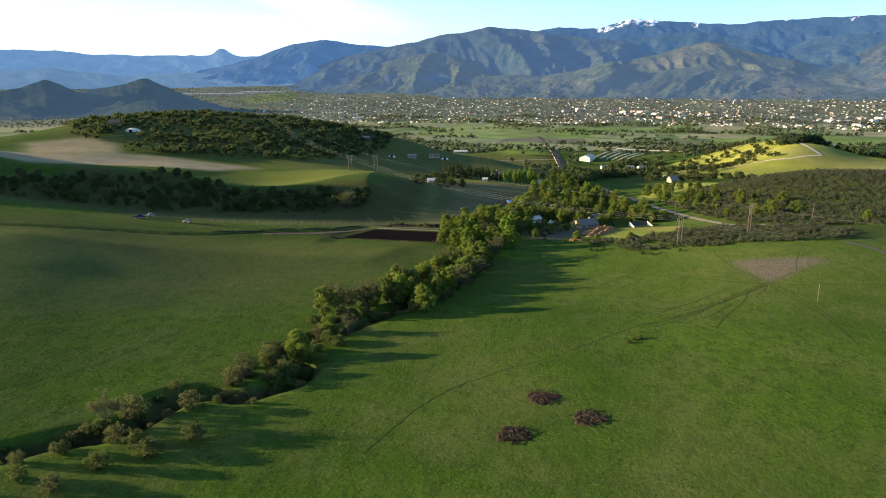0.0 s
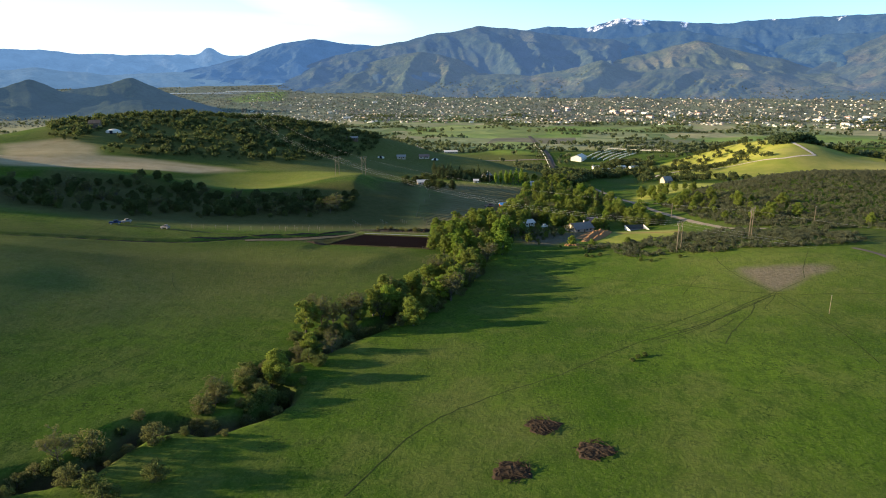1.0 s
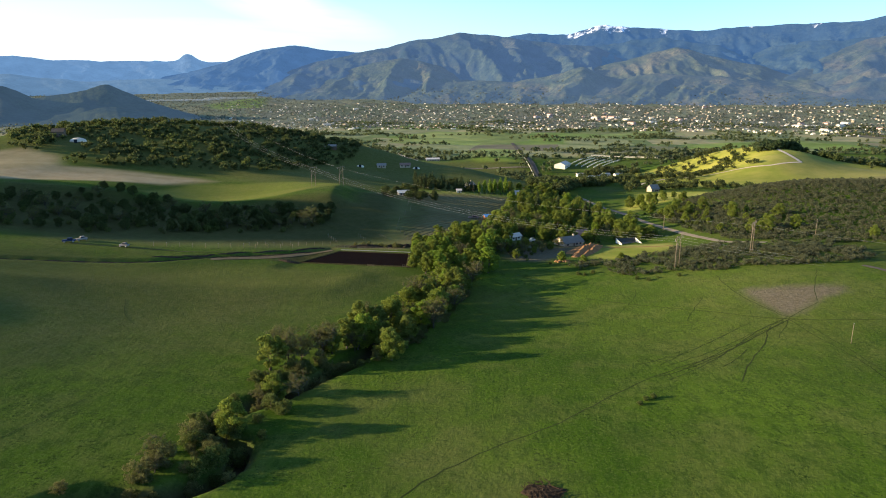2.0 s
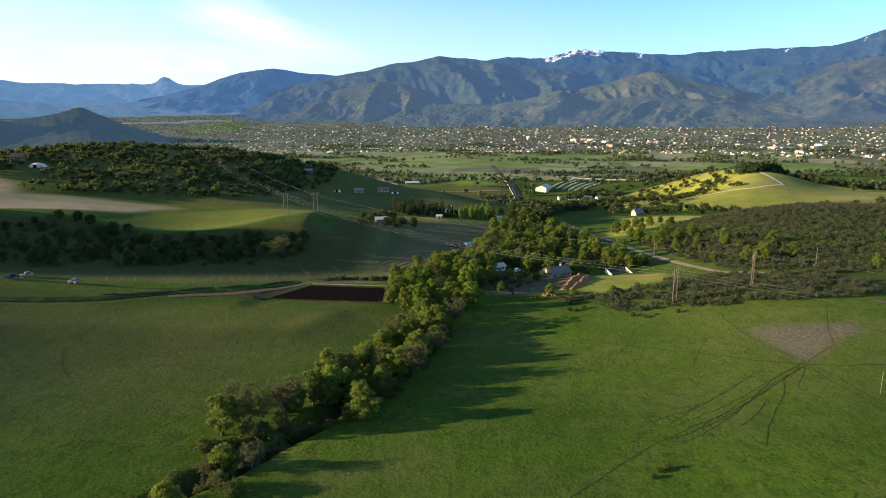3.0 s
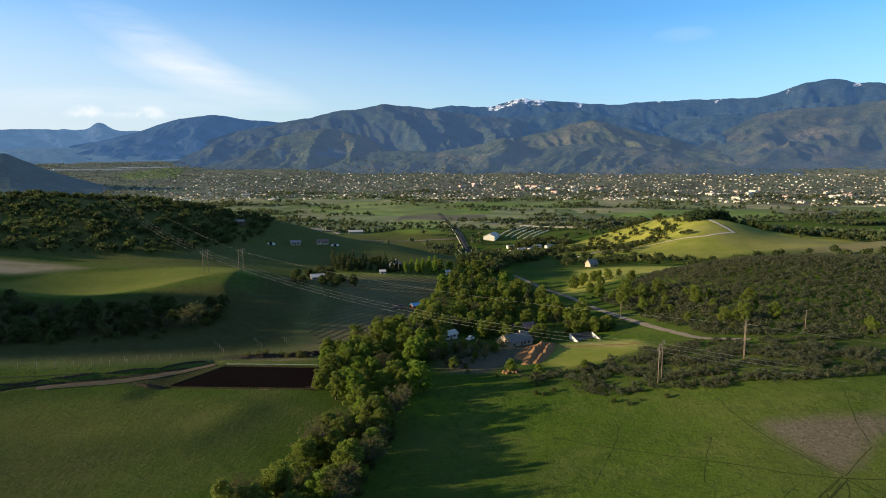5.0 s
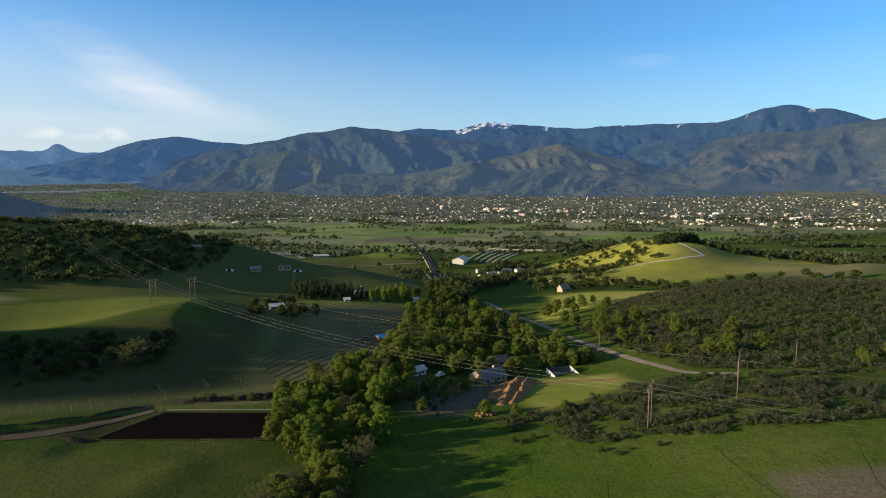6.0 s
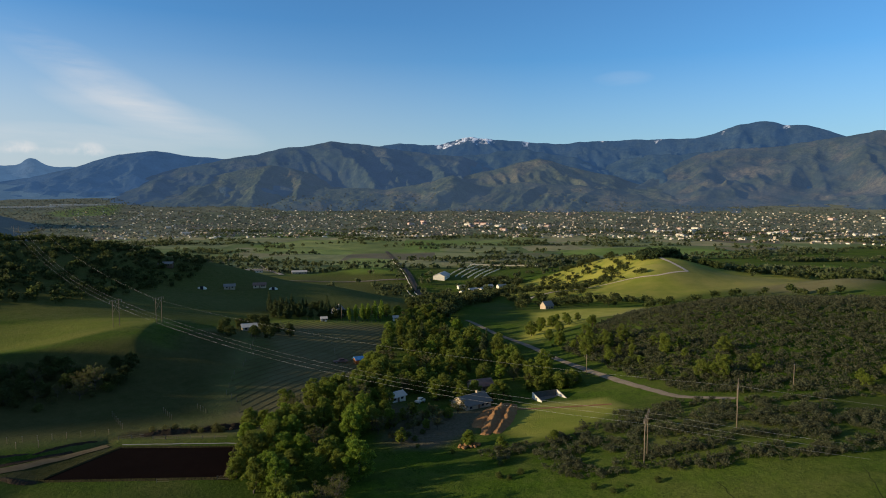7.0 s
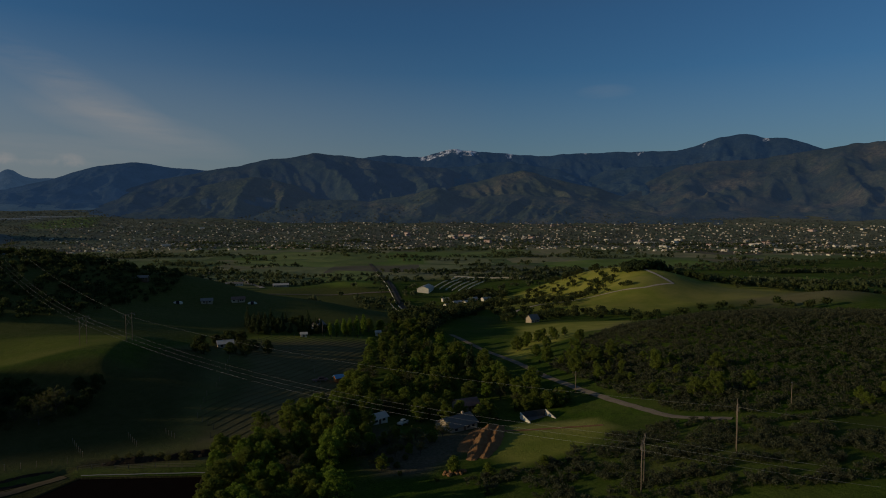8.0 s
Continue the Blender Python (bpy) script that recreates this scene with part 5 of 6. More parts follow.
open_shed(112, 359.5, 8, 11, 7.5, 2.5, "roofless walled bay with white side walls")
house("house", "low pale house under a weathered grey roof", "house", 80, 358, 25, 12, 9, 2.2, 2.4, TAN, DRAB_ROOF, 3, True)
house("house", "small tan house with a red-brown roof", "house", 92, 386, 10, 9, 7, 2.6, 2.0, TAN, RED_ROOF, 3)
house("shed", "white shed with a pale metal roof among trees", "shed", 53, 370, 30, 7, 4.5, 2.2, 1.2, WHITE, WHITE_ROOF, 2)
house("house", "grey farmhouse with a steep shingle roof", "house", 228, 641, 20, 9, 7, 3.2, 3.4, TAN, GREY_ROOF, 3)
house("shed", "small orange hut under a blue tarpaulin roof", "shed", 47, 441, 15, 4.6, 3.6, 2.2, 1.0, ORANGE, BLUE_ROOF, 1)
house("barn", "low barn with a pale blue metal roof", "barn", -8, 506, 10, 8, 6, 2.4, 1.4, TAN, WHITE_ROOF, 2)
house("house", "white gabled farmhouse behind a row of poplars", "house", 47, 583, 60, 9, 7, 4.0, 3.0, WHITE, GREY_ROOF, 3, True)
house("shed", "small white shed at the vineyard's edge", "shed", 36, 552, 0, 3.8, 2.8, 2.0, 0.9, WHITE, WHITE_ROOF, 1)
house("shed", "small white shed at the end of the vineyard", "shed", 86, 570, 0, 3.4, 2.8, 2.6, 1.1, WHITE, WHITE_ROOF, 1)
house("barn", "grey barn in the shaded meadow", "barn", -32, 672, 5, 8.5, 5, 2.4, 1.6, TAN, GREY_ROOF, 2)
house("house", "house with a red roof beside a white tent", "house", -9, 678, 5, 10, 5, 2.4, 1.7, TAN, RED_ROOF, 3)
house("barn", "dark low barn under hillside trees", "barn", -84, 700, -5, 11, 6, 2.4, 1.4, BROWN, GREY_ROOF, 2)
house("barn", "long riding hall with a white metal roof", "barn", 232, 1046, 62, 32, 17, 5, 3.5, WHITE, WHITE_ROOF, 6)
house("house", "brown hillside house half hidden in oaks", "house", -298, 600, 10, 9, 7, 4, 2.5, BROWN, BROWN, 3)
house("house", "low white ranch house in the valley", "house", -35, 1120, 0, 24, 8, 3, 2, WHITE, GREY_ROOF, 5)
house("house", "low pale ranch house at the drive", "house", 30, 1112, 4, 22, 8, 3, 2, TAN, WHITE_ROOF, 5)
house("house", "white house on the hilltop drive", "house", 440, 836, 0, 7, 4.5, 2.4, 1.4, WHITE, WHITE_ROOF, 2)
for i, (x, y, t) in enumerate([(232, 920, 30), (246, 930, 20), (258, 925, 35), (270, 940, 25), (285, 930, 20), (262, 955, 40), (240, 960, 10)]):
    house("stable", "long white stable among valley trees", "stable", x, y, t, 13, 6, 2.8, 1.6, WHITE, WHITE_ROOF, 2, group="stables")


def dome_house(x, y, r, label, material):
    root = tagged(new("dome_house"), label, "house")
    root.matrix_basis = pose(x, y, ground_z(x, y))
    bm = bmesh.new()
    bmesh.ops.create_uvsphere(bm, u_segments=20, v_segments=10, radius=r)
    bmesh.ops.scale(bm, vec=(1.5, 1, 0.75), verts=bm.verts[:])
    bmesh.ops.delete(bm, geom=[v for v in bm.verts if v.co.z < -1.0], context="VERTS")
    part("shell", bm, material, root)
    part("door", box_bm(-1.2, -r - 0.25, -0.5, 1.2, -r + 0.6, 2.2, 0.1), GLASS, root)
    return root


dome_house(-277, 588, 4.6, "long white dome-roofed house on the wooded hill", WHITE)
dome_house(-52, 664, 2.4, "white dome greenhouse on the shaded meadow", WHITE)
dome_house(2, 670, 2.4, "white domed tent beside a red roof", WHITE)

# white paddock fences by the riding hall
def rail_fence(line, label, height=1.4, gap=3.0, material=WHITE, bars=3, group="paddock fences", thick=0.12):
    root = tagged(new("fence"), label, "fence", group)
    for (ax, ay), (bx, by) in zip(line, line[1:]):
        ln = math.hypot(bx - ax, by - ay)
        n = max(1, round(ln / gap))
        for k in range(n):
            x, y = ax + (bx - ax) * k / n, ay + (by - ay) * k / n
            x2, y2 = ax + (bx - ax) * (k + 1) / n, ay + (by - ay) * (k + 1) / n
            z, z2 = ground_z(x, y), ground_z(x2, y2)
            part("post", box_bm(x - thick, y - thick, z - 0.4, x + thick, y + thick, z + height), material, root)
            for b in range(bars):
                hh = height * (b + 0.8) / bars
                v, f = tube([(x, y, z + hh), (x2, y2, z2 + hh)], [thick * 0.8, thick * 0.8], 4)
                shaped("rail", v, f, material, root, smoothed=False)
    return root


for k in range(6):
    rail_fence([(248 + 7 * k, 1062 - 9 * k), (328 + 5 * k, 1200 - 14 * k)], "white board paddock fence", 2.0, 25, WHITE, 2, thick=0.4)
rail_fence([(316, 1188), (429, 1124)], "white board paddock fence", 2.0, 30, WHITE, 2, thick=0.4)
rail_fence([(166, 836), (180, 1077), (206, 1339)], "white board fence beside the valley road", 1.8, 28, WHITE, 2, thick=0.3)
rail_fence([(158, 836), (165, 960)], "white board fence beside the valley road", 1.6, 28, WHITE, 2, thick=0.3)
rail_fence([(186, 850), (196, 880), (206, 876), (212, 850)], "white board fence beside the valley road", 1.6, 20, WHITE, 2, thick=0.3)

# ---- power line ----
WIRE = plain("aluminium_wire", (0.36, 0.35, 0.32), (0.46, 0.44, 0.4), 1.0, 0.7)


def h_frame(x, y, turn, height, label, spread_=4.0):
    """Two timber poles with a crossarm, braces and insulators."""
    root = tagged(new("power_pole"), label, "power pole", "power line poles")
    z = ground_z(x, y)
    root.matrix_basis = pose(x, y, z, 0, 0, turn)
    for s in (-1, 1):
        v, f = tube([(s * spread_ / 2, 0, -1), (s * spread_ / 2, 0, height * 0.5), (s * spread_ / 2, 0, height)], [0.15, 0.13, 0.1], 8)
        shaped("pole", v, f, WOOD, root)
        v, f = tube([(s * spread_ / 2, 0.2, height * 0.5), (-s * spread_ / 2, 0.2, height * 0.86)], [0.09, 0.09], 5)
        shaped("brace", v, f, WOOD, root)
    part("crossarm", box_bm(-spread_ * 0.95, -0.08, height * 0.95, spread_ * 0.95, 0.08, height * 0.95 + 0.2, 0.02), WOOD, root)
    for k in (-1, 0, 1):
        v, f = tube([(k * spread_ * 0.92, 0, height * 0.95 - 1.0), (k * spread_ * 0.92, 0, height * 0.95)], [0.11, 0.07], 6)
        shaped("insulator", v, f, GREY_ROOF, root)
    m = root.matrix_basis
    return [m @ Vector((k * spread_ * 0.92, 0, height * 0.95 - 1.0)) for k in (-1, 0, 1)] + [m @ Vector((-spread_ / 2, 0, height))]


def wire(a, b, sag, radius=0.017):
    pts = [a.lerp(b, k / 24) - Vector((0, 0, 4 * sag * (k / 24) * (1 - k / 24))) for k in range(25)]
    v, f = tube(pts, [radius] * 25, 4)
    return tagged(shaped("power_wire", v, f, WIRE), "thin sagging aluminium power wire", "wire", "power line wires")


line_a = [h_frame(-205, 735, 52, 13, "timber H-frame power pole on the hill's crest"),
          h_frame(-66, 462, 60, 13, "timber H-frame power pole on the grassy ridge"),
          h_frame(103, 275, 51, 13.3, "tall timber H-frame power pole in the scrub", 5.0),
          h_frame(300, 170, 50, 13.5, "timber H-frame power pole by the pasture")]
line_b = [h_frame(-190, 742, 52, 13, "timber H-frame power pole on the hill's crest"),
          h_frame(-49, 473, 60, 13, "timber H-frame power pole on the grassy ridge"),
          h_frame(137, 284, 52, 13.6, "tall timber H-frame power pole seen over scrub", 4.6),
          h_frame(310, 190, 50, 13.5, "timber H-frame power pole by the pasture")]
for ln, picks in ((line_a, (0, 1, 2)), (line_b, (1,))):
    for a, b in zip(ln, ln[1:]):
        for k in picks:
            wire(a[k], b[k], (7 if ln is line_a else 5) if (a[k] - b[k]).length > 180 else 5)


def single_pole(x, y, height, label, radius=0.14, material=WOOD):
    root = tagged(new("utility_pole"), label, "utility pole", "small poles")
    root.matrix_basis = pose(x, y, ground_z(x, y))
    v, f = tube([(0, 0, -0.6), (0, 0, height * 0.6), (0, 0, height)], [radius, radius * 0.9, radius * 0.75], 7)
    shaped("pole", v, f, material, root)
    part("cap", box_bm(-radius, -radius, height - 0.02, radius, radius, height + 0.08, 0.02), STEEL, root)
    return root


single_pole(113, 186, 5.5, "pale slender post standing in the pasture", 0.07, WOOD)
single_pole(181, 312, 9, "grey timber utility pole in the scrub")
single_pole(140, 385, 9, "grey timber utility pole beside the road")
single_pole(48, 558, 9, "grey timber utility pole by the poplars")
for (ax, ay), (bx, by), n in [((-44.1, 361), (-38.3, 349), 6), ((-28.8, 365), (-25, 357), 5), ((-18, 368), (-14.7, 363), 4), ((-78, 336), (-41, 344), 11)]:
    for k in range(n):
        single_pole(ax + (bx - ax) * k / (n - 1), ay + (by - ay) * k / (n - 1), 1.7, "short pale timber vineyard post", 0.07)
for k in range(12):
    single_pole(-118 + 5.5 * k, 325 + 0.9 * k, 2.0, "short timber fence post along the ditch", 0.08)

# ---- pasture details ----
def debris_pile(x, y, r, seed):
    """A burnt brush pile: a low heap of dark earth with sticks and clods."""
    rg = np.random.default_rng(seed)
    root = tagged(new("brush_pile"), "low burnt pile of brown sticks and earth", "debris pile", "burnt brush piles")
    root.matrix_basis = pose(x, y, ground_z(x, y))
    n, m = 28, 7
    verts, faces = [(0, 0, 0.5)], []
    for j in range(1, m + 1):
        for i in range(n):
            a = 2 * math.pi * i / n
            rr = r * j / m * (1 + 0.16 * math.sin(3 * a + seed) + 0.1 * math.sin(7 * a) + rg.uniform(-0.06, 0.06))
            px_, py_ = rr * 1.15 * math.cos(a), rr * math.sin(a)
            dz = ground_z(x + px_, y + py_) - ground_z(x, y)
            verts.append((px_, py_, dz + 0.35 * (1 - (j / m) ** 2) + rg.uniform(-0.05, 0.16) + (-0.15 if j == m else 0.06)))
    for i in range(n):
        faces.append((0, 1 + i, 1 + (i + 1) % n))
    for j in range(m - 1):
        for i in range(n):
            a, b = 1 + j * n + i, 1 + j * n + (i + 1) % n
            faces.append((a, a + n, b + n, b))
    shaped("mound_body", verts, faces, BURNT, root, smoothed=False)
    for k in range(70):
        a, rr = rg.uniform(0, 6.283), r * math.sqrt(rg.random()) * 1.15
        px_, py_ = rr * math.cos(a), rr * math.sin(a)
        dz = ground_z(x + px_, y + py_) - ground_z(x, y)
        t, ln = rg.uniform(0, 3.14), rg.uniform(0.6, 2.2)
        v, f = tube([(px_ - ln / 2 * math.cos(t), py_ - ln / 2 * math.sin(t), dz + rg.uniform(0.15, 0.5)), (px_ + ln / 2 * math.cos(t), py_ + ln / 2 * math.sin(t), dz + rg.uniform(0.2, 0.8))], [0.09, 0.04], 4)
        shaped("stick", v, f, BURNT, root, smoothed=False)
    return root


BURNT = plain("burnt_earth", (0.03, 0.021, 0.013), (0.07, 0.048, 0.03), 1.2, 0.95, 0.8, 0.1)
debris_pile(21.8, 129.5, 3.1, 1)
debris_pile(29.7, 119.4, 3.1, 2)
debris_pile(13.7, 114, 3.1, 3)


def windrow(label, line, width, height, material, seed):
    """A long heap of loose earth with an uneven crest, tapered at both ends."""
    rg = np.random.default_rng(seed)
    (ax, ay), (bx, by) = line
    n, m = 46, 19
    ln = math.hypot(bx - ax, by - ay)
    ux, uy = (bx - ax) / ln, (by - ay) / ln
    verts = []
    for k in range(n):
        t = k / (n - 1)
        w = width * (0.35 + 0.65 * math.sin(math.pi * t) ** 0.5) * rg.uniform(0.88, 1.12)
        h = height * math.sin(math.pi * min(1, max(0, t))) ** 0.6 * rg.uniform(0.75, 1.15)
        off = 0.5 * math.sin(5 * t + seed)
        for j in range(m):
            c = 2 * j / (m - 1) - 1
            x, y = ax + ux * ln * t - uy * (c * w / 2 + off), ay + uy * ln * t + ux * (c * w / 2 + off)
            verts.append((x, y, ground_z(x, y) + h * (1 - abs(c) ** 1.1) * (0.8 + 0.4 * noise.noise((x / 2.2, y / 2.2, seed)) + 0.2 * noise.noise((x / 0.8, y / 0.8, seed))) * rg.uniform(0.9, 1.1) - (0.3 if j in (0, m - 1) or k in (0, n - 1) else 0)))
    return tagged(shaped("earth_mound", verts, grid_faces(n, m), material), label, "earth mound")


windrow("long heap of orange excavated clay beside the yard", [(73, 320), (95, 360)], 6.5, 2.6, CLAY, 4)
windrow("second low heap of tan clay beside the yard", [(77.5, 320), (97, 357)], 5.5, 2.3, CLAY, 9)
windrow("low spread of tan clay between larger heaps", [(74, 328), (89, 356)], 8.0, 1.1, CLAY, 14)

for i, (a, b) in enumerate([((-112, 305), (-100, 311)), ((-101, 311), (-88, 317)), ((-88, 318), (-74, 324)), ((-74, 324), (-58, 330)), ((-58, 330), (-43, 340))]):
    windrow("low rough berm of dug earth along the ditch", [a, b], 1.5, 0.6, TURNED, 20 + i)
windrow("dark heap of dug earth above the pond", [(-32, 342), (-14, 345)], 5.0, 1.4, TURNED, 31)
windrow("dark heap of dug earth above the pond", [(-16, 344), (3, 349)], 5.5, 1.7, TURNED, 32)
windrow("low dark bank of earth at the pond's edge", [(-60, 313), (-50, 311)], 3.0, 0.8, TURNED, 33)


def boulder(x, y, r, seed):
    rg = np.random.default_rng(seed)
    bm = bmesh.new()
    bmesh.ops.create_icosphere(bm, subdivisions=2, radius=r)
    for v in bm.verts:
        v.co *= 1 + 0.18 * noise.noise(v.co * 1.3 / r + Vector((seed, 0, 0)))
        v.co.z *= 0.75
    ob = part("boulder", bm, CLAY)
    ob.matrix_basis = pose(x, y, ground_z(x, y) + 0.45 * r, 0, 0, rg.uniform(0, 360))
    return tagged(ob, "rounded orange-brown boulder in a small pile", "boulder", "boulder pile")


for i in range(9):
    boulder(-7 + 1.1 * i + 0.5 * math.sin(3 * i), 345.5 + 1.2 * math.sin(2.1 * i), 0.4 + 0.25 * (i * 7 % 5) / 5, 40 + i)
for i in range(11):
    boulder(63 + 0.62 * i + 0.5 * math.sin(3 * i), 311.5 + 1.3 * math.sin(2.1 * i), 0.55 + 0.3 * (i * 7 % 5) / 5, i)
rail_fence([(-27, 337), (-16, 335), (-5, 332)], "weathered timber rail fence beside the pond", 1.3, 3.6, WOOD, 3, "pond fence", 0.06)
rail_fence([(-20, 304.2), (-17, 303.6)], "small weathered timber hurdle at the pond's edge", 1.1, 3, WOOD, 2, "pond fence", 0.05)
rail_fence([(-37, 338.5), (-30, 339.5)], "small weathered timber hurdle above the pond", 1.3, 3, WOOD, 2, "pond fence", 0.06)
rail_fence([(-5, 302.6), (-1.5, 302)], "weathered timber rail fence beside the pond", 1.2, 4, WOOD, 2, "pond fence", 0.05)



# ---- the far town ----
tr = np.random.default_rng(51)
PINK = plain("pink_render", (0.45, 0.33, 0.28), (0.58, 0.44, 0.38), 0.2, 0.85)


def town_kind(w, d, h, rise, wall, roof, label):
    root = tagged(new("town_house"), label, "house", "far town houses")
    part("wall", gable_bm(w, d, h, rise), wall, root)
    part("roof", roof_bm(w, d, h, rise, 0.6, 0.3), roof, root)
    return root


town_kinds = [town_kind(10, 7, 3.4, 2, TAN, GREY_ROOF, "small white far house under a grey roof"),
              town_kind(11, 7, 3.2, 2, TAN, WHITE_ROOF, "tan far house with a pale roof"),
              town_kind(10, 7, 3.6, 2, WHITE, RED_ROOF, "white far house with a red-brown roof"),
              town_kind(12, 7, 3.2, 2, TAN, GREY_ROOF, "tan far house under a grey roof"),
              town_kind(34, 16, 6, 3, WHITE, WHITE_ROOF, "large white far building with a pale roof"),
              town_kind(36, 16, 9, 3, PINK, RED_ROOF, "large pinkish far building with a red roof")]
first = [True] * len(town_kinds)
spots = []
for k in range(300):
    if k < 210:
        r, a = 2050 + 1250 * tr.random() ** 1.0, tr.uniform(-10, 50)
    elif k < 240:
        r, a = tr.normal(2450, 90), tr.normal(34, 4.5)
    elif k < 260:
        r, a = tr.normal(2480, 60), tr.normal(46, 1.8)
    else:
        r, a = tr.normal(2600, 90), tr.normal(17, 3)
    spots.append((r, a))
for k, (r, a) in enumerate(spots):
    big = 0.42 if k >= 210 else 0.07
    i = (4 if tr.random() < 0.6 else 5) if tr.random() < big else int(tr.integers(4))
    x, y = 8 + r * math.sin(math.radians(a)), 100 + r * math.cos(math.radians(a))
    m = pose(x, y, ground_z(x, y) + 0.6, 0, 0, tr.choice([15, 105]) + tr.normal(0, 12)) @ Matrix.Scale(tr.uniform(0.5, 0.85), 4)
    if first[i]:
        first[i] = False
        town_kinds[i].matrix_basis = m
    else:
        copy_thing(town_kinds[i], m).matrix_basis = m


def far_roofs(name, label, count, material, seed):
    """The rest of the town: small gabled blocks in one mesh."""
    rg = np.random.default_rng(seed)
    verts, faces = [], []
    for _ in range(count):
        r, a = 2050 + 1300 * rg.random() ** 1.1, math.radians(rg.uniform(-16, 54))
        x, y = 8 + r * math.sin(a), 100 + r * math.cos(a)
        z = ground_z(x, y)
        t, w, d, h = rg.uniform(0, 3.14), rg.uniform(2.6, 5.0), rg.uniform(2, 3.0), rg.uniform(2, 3.2)
        c, s_ = math.cos(t), math.sin(t)
        n = len(verts)
        for px_, py_, pz in ((-w, -d, -1), (w, -d, -1), (w, d, -1), (-w, d, -1), (-w, -d, h), (w, -d, h), (w, d, h), (-w, d, h), (-w, 0, h + 1.6), (w, 0, h + 1.6)):
            verts.append((x + px_ * c - py_ * s_, y + px_ * s_ + py_ * c, z + pz * 0.9))
        faces += [tuple(n + i for i in f) for f in ((0, 1, 5, 4), (1, 2, 6, 9, 5), (2, 3, 7, 6), (3, 0, 4, 8, 7), (4, 5, 9, 8), (6, 7, 8, 9))]
    return tagged(shaped(name, verts, faces, material, smoothed=False), label, "houses", kind="stuff")


far_roofs("town_blocks", "many pale small houses of the far town", 900, WHITE, 61)
far_roofs("town_blocks", "many tan small houses of the far town", 700, TAN, 62)
far_roofs("town_blocks", "many grey-roofed small houses of the far town", 500, GREY_ROOF, 63)


# ---- vineyard ----
VINE = plain("pruned_vines", (0.09, 0.066, 0.028), (0.15, 0.11, 0.05), 1.5, 0.95)


def vine_row(a, b, seed):
    """One trellised row: an uneven band of pruned vines on end and middle posts."""
    rg = np.random.default_rng(seed)
    root = tagged(new("vine_row"), "row of pruned brown vines on timber posts", "vine row", "vineyard rows")
    n = max(4, int(math.hypot(b[0] - a[0], b[1] - a[1]) / 3))
    verts = []
    for k in range(n + 1):
        x, y = a[0] + (b[0] - a[0]) * k / n, a[1] + (b[1] - a[1]) * k / n
        z, w, h = ground_z(x, y), rg.uniform(0.06, 0.14), rg.uniform(0.08, 0.15)
        for dx, dz in ((-w * 0.4, -0.2), (-w, h * 0.6), (0, h), (w, h * 0.6), (w * 0.4, -0.2)):
            verts.append((x + dx, y + dx * 0.3, z + dz))
    shaped("vines", verts, grid_faces(n + 1, 5), VINE, root, smoothed=False)
    for t in (0, 0.5, 1):
        x, y = a[0] + (b[0] - a[0]) * t, a[1] + (b[1] - a[1]) * t
        z = ground_z(x, y)
        part("post", box_bm(x - 0.08, y - 0.08, z - 0.4, x + 0.08, y + 0.08, z + 1.9), WOOD, root)
    return root


VINEYARD = [(1, 352), (19, 373), (29, 396), (58, 448), (80, 495), (87, 564), (5, 548), (-6, 500), (-4, 440), (-12, 380)]
for k in range(32):
    ox = -126 + 4.6 * k
    runs = [(ox + 0.62 * (y - 350), y) for y in range(350, 552, 4)]
    runs = [p for p in runs if float(inside(np.array(p[0]), np.array(p[1]), VINEYARD, 0.5)) > 0.5]
    if len(runs) > 4:
        vine_row(runs[0], runs[-1], k)



def vehicle(x, y, turn, length, body_material, label, category):
    """A parked farm vehicle: hull, cab with panes, wheels."""
    root = tagged(new(category.replace(" ", "_")), label, category)
    root.matrix_basis = pose(x, y, ground_z(x, y), 0, 0, turn)
    part("body", box_bm(-length / 2, -0.95, 0.55, length / 2, 0.95, 1.25, 0.15), body_material, root)
    cab = part("cab", box_bm(-length * 0.12, -0.85, 1.2, length * 0.26, 0.85, 2.0, 0.2), body_material, root)
    part("pane", box_bm(-length * 0.1, -0.88, 1.4, length * 0.23, 0.88, 1.85, 0.05), GLASS, cab)
    for sx in (-0.32, 0.32):
        for sy in (-0.9, 0.9):
            v, f = tube([(sx * length, sy - 0.13, 0.4), (sx * length, sy + 0.13, 0.4)], [0.4, 0.4], 14)
            shaped("wheel", v, f, GREY_ROOF, root)
    return root


NAVY = plain("dark_blue_paint", (0.02, 0.03, 0.06), (0.04, 0.06, 0.12), 0.5, 0.4)
vehicle(-153, 321, 15, 5.4, NAVY, "dark blue pickup truck parked on the grass", "pickup truck")
vehicle(-150, 326, 40, 4.8, GREY_ROOF, "dark grey utility vehicle beside a pickup", "utility vehicle")
vehicle(-129, 320.5, -10, 4.2, GREY_ROOF, "grey small farm vehicle by the ditch", "farm vehicle")
vehicle(38, 441, 10, 7.0, RED_ROOF, "rusty red flatbed trailer beside the hut", "trailer")
vehicle(62, 366, 40, 4.6, WHITE, "white car parked under yard trees", "car")

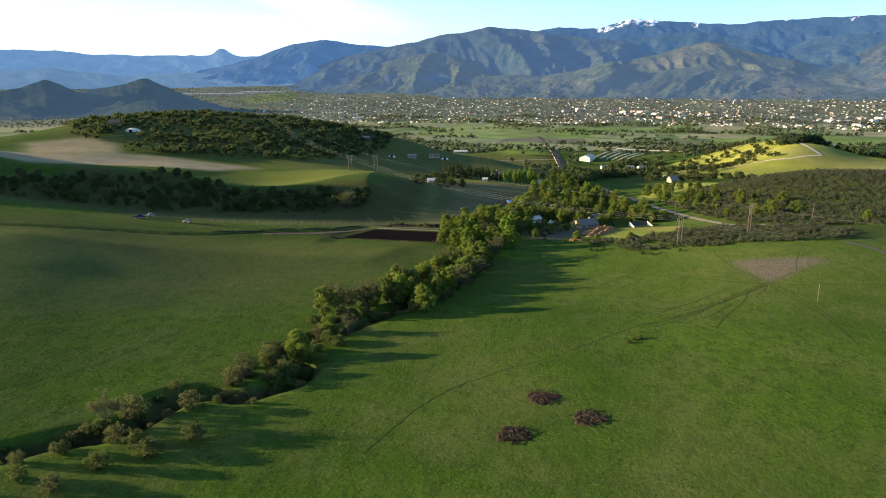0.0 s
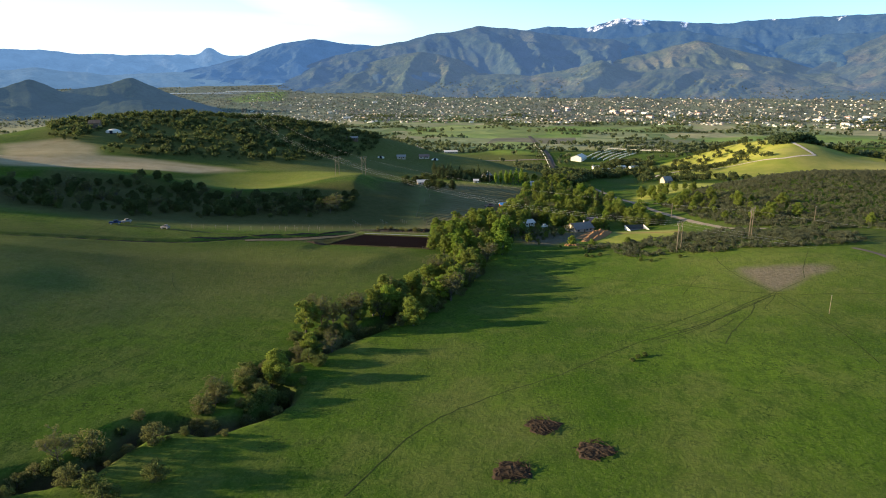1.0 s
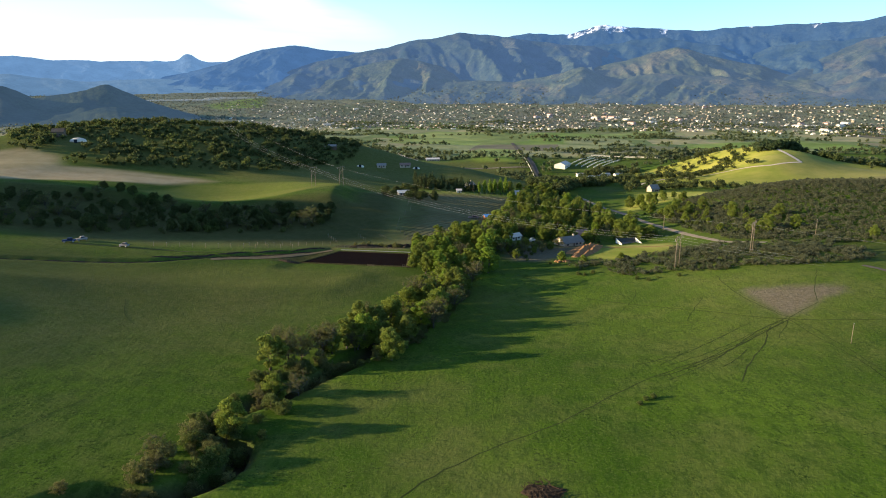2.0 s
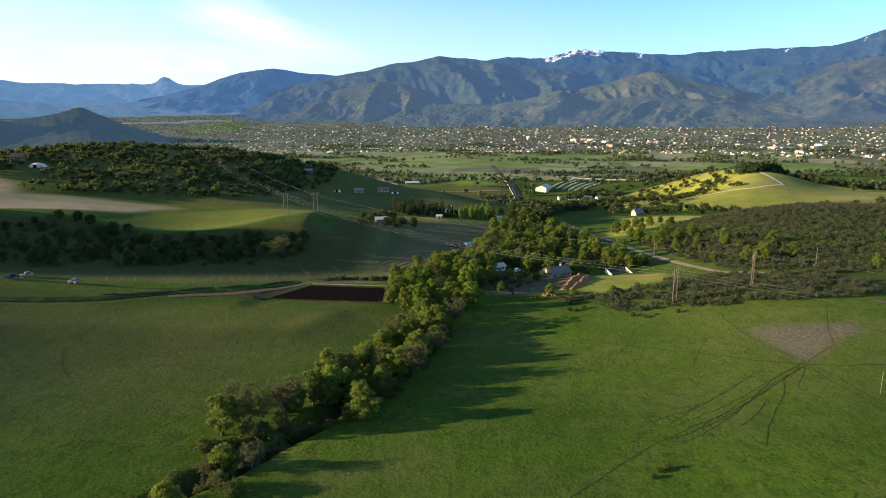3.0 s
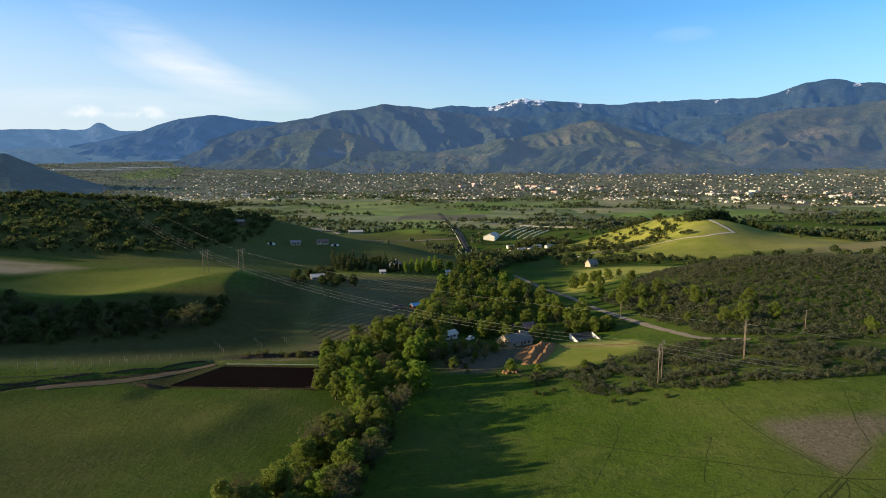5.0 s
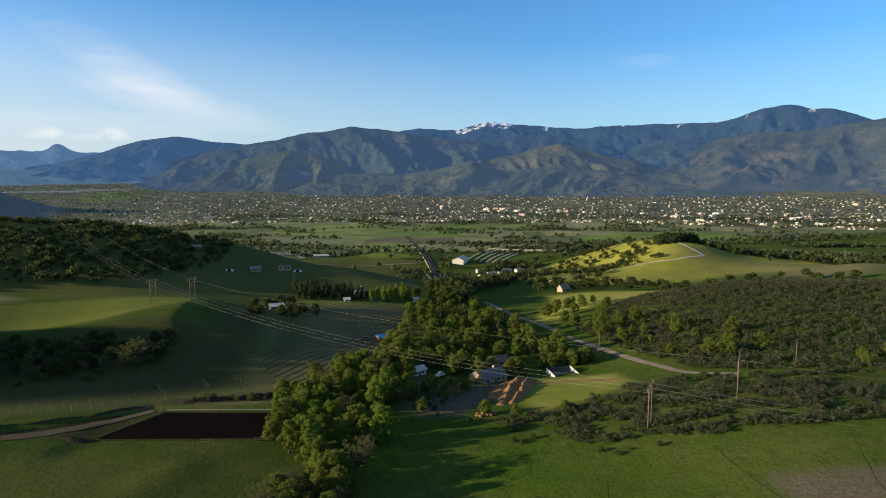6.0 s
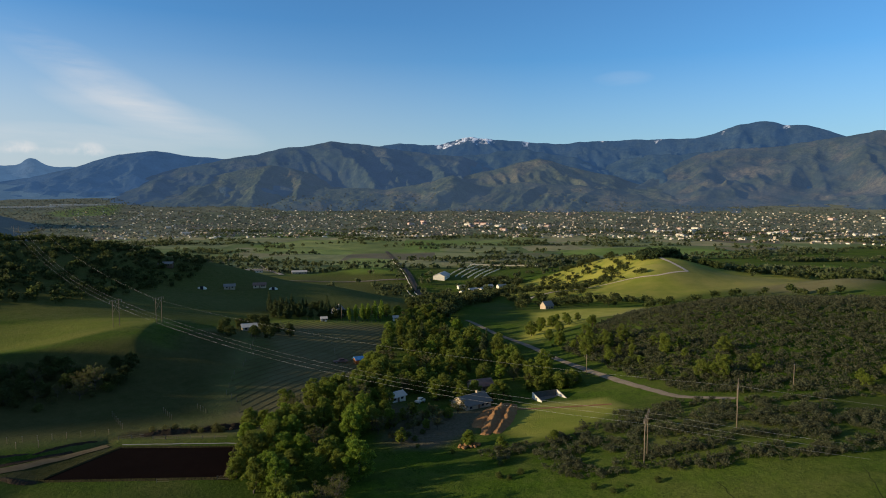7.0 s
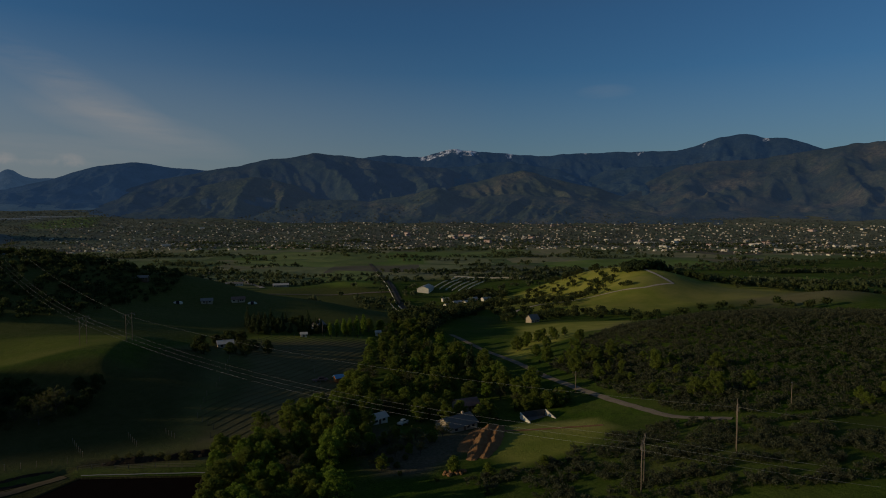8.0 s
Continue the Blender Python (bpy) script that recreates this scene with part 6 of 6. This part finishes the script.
for x, y in [(70, 294), (67, 286), (69, 284), (85, 268), (88, 264), (92, 265), (73, 286), (99, 263), (51, 162), (49, 160), (53, 163)]:
    plant(bush_kinds, x, y, rng.uniform(0.28, 0.45), rng)
for x, y in along([(-31, 345), (-22, 346), (-5, 342)], 2.2, rng, 1.5):
    plant(shrub_kinds, x, y, rng.uniform(0.3, 0.6), rng)

# ---- mist lying on the far valley floor ----
# The mist is given a weak pale emission of its own.
MIST = far_material("valley_mist", (0.7, 0.72, 0.75), (0.8, 0.82, 0.85), (0.6, 0.7, 0.85), 0.25)


mist_clear = MIST.node_tree.nodes.new("ShaderNodeBsdfTransparent")
mist_mix = MIST.node_tree.nodes.new("ShaderNodeMixShader")
mist_mix.inputs[0].default_value = 0.25
mist_out = [n for n in MIST.node_tree.nodes if n.type == "OUTPUT_MATERIAL"][0]
MIST.node_tree.links.new(mist_clear.outputs[0], mist_mix.inputs[1])
MIST.node_tree.links.new([n for n in MIST.node_tree.nodes if n.type == "BSDF_PRINCIPLED"][0].outputs[0], mist_mix.inputs[2])
MIST.node_tree.links.new(mist_mix.outputs[0], mist_out.inputs["Surface"])


def mist(az, r, wide, deep, high):
    x, y = 8 + r * math.sin(math.radians(az)), 100 + r * math.cos(math.radians(az))
    bm = bmesh.new()
    bmesh.ops.create_uvsphere(bm, u_segments=40, v_segments=12, radius=1)
    for v in bm.verts:
        k = 1 + 0.25 * math.sin(3 * v.co.x + az)
        v.co = Vector((v.co.x * wide, v.co.y * deep, v.co.z * high * k))
    ob = part("mist_bank", bm, MIST)
    ob.matrix_basis = pose(x, y, ground_z(x, y), 0, 0, -az)
    ob.data.polygons.foreach_set("use_smooth", [True] * len(ob.data.polygons))
    return tagged(ob, "thin white mist lying on the valley floor", "mist", kind="structure")


mist(-19.5, 3600, 210, 60, 4)
mist(-15.2, 3650, 160, 60, 3.5)

# ---- trees that were built but stand nowhere ----
for ob in shrub_kinds + bush_kinds + oak_kinds + lime_kinds + bare_kinds + dark_kinds + conifer_kinds + poplar_kinds:
    if ob.name not in USED:
        for child in list(ob.children):
            bpy.data.objects.remove(child)
        bpy.data.objects.remove(ob)

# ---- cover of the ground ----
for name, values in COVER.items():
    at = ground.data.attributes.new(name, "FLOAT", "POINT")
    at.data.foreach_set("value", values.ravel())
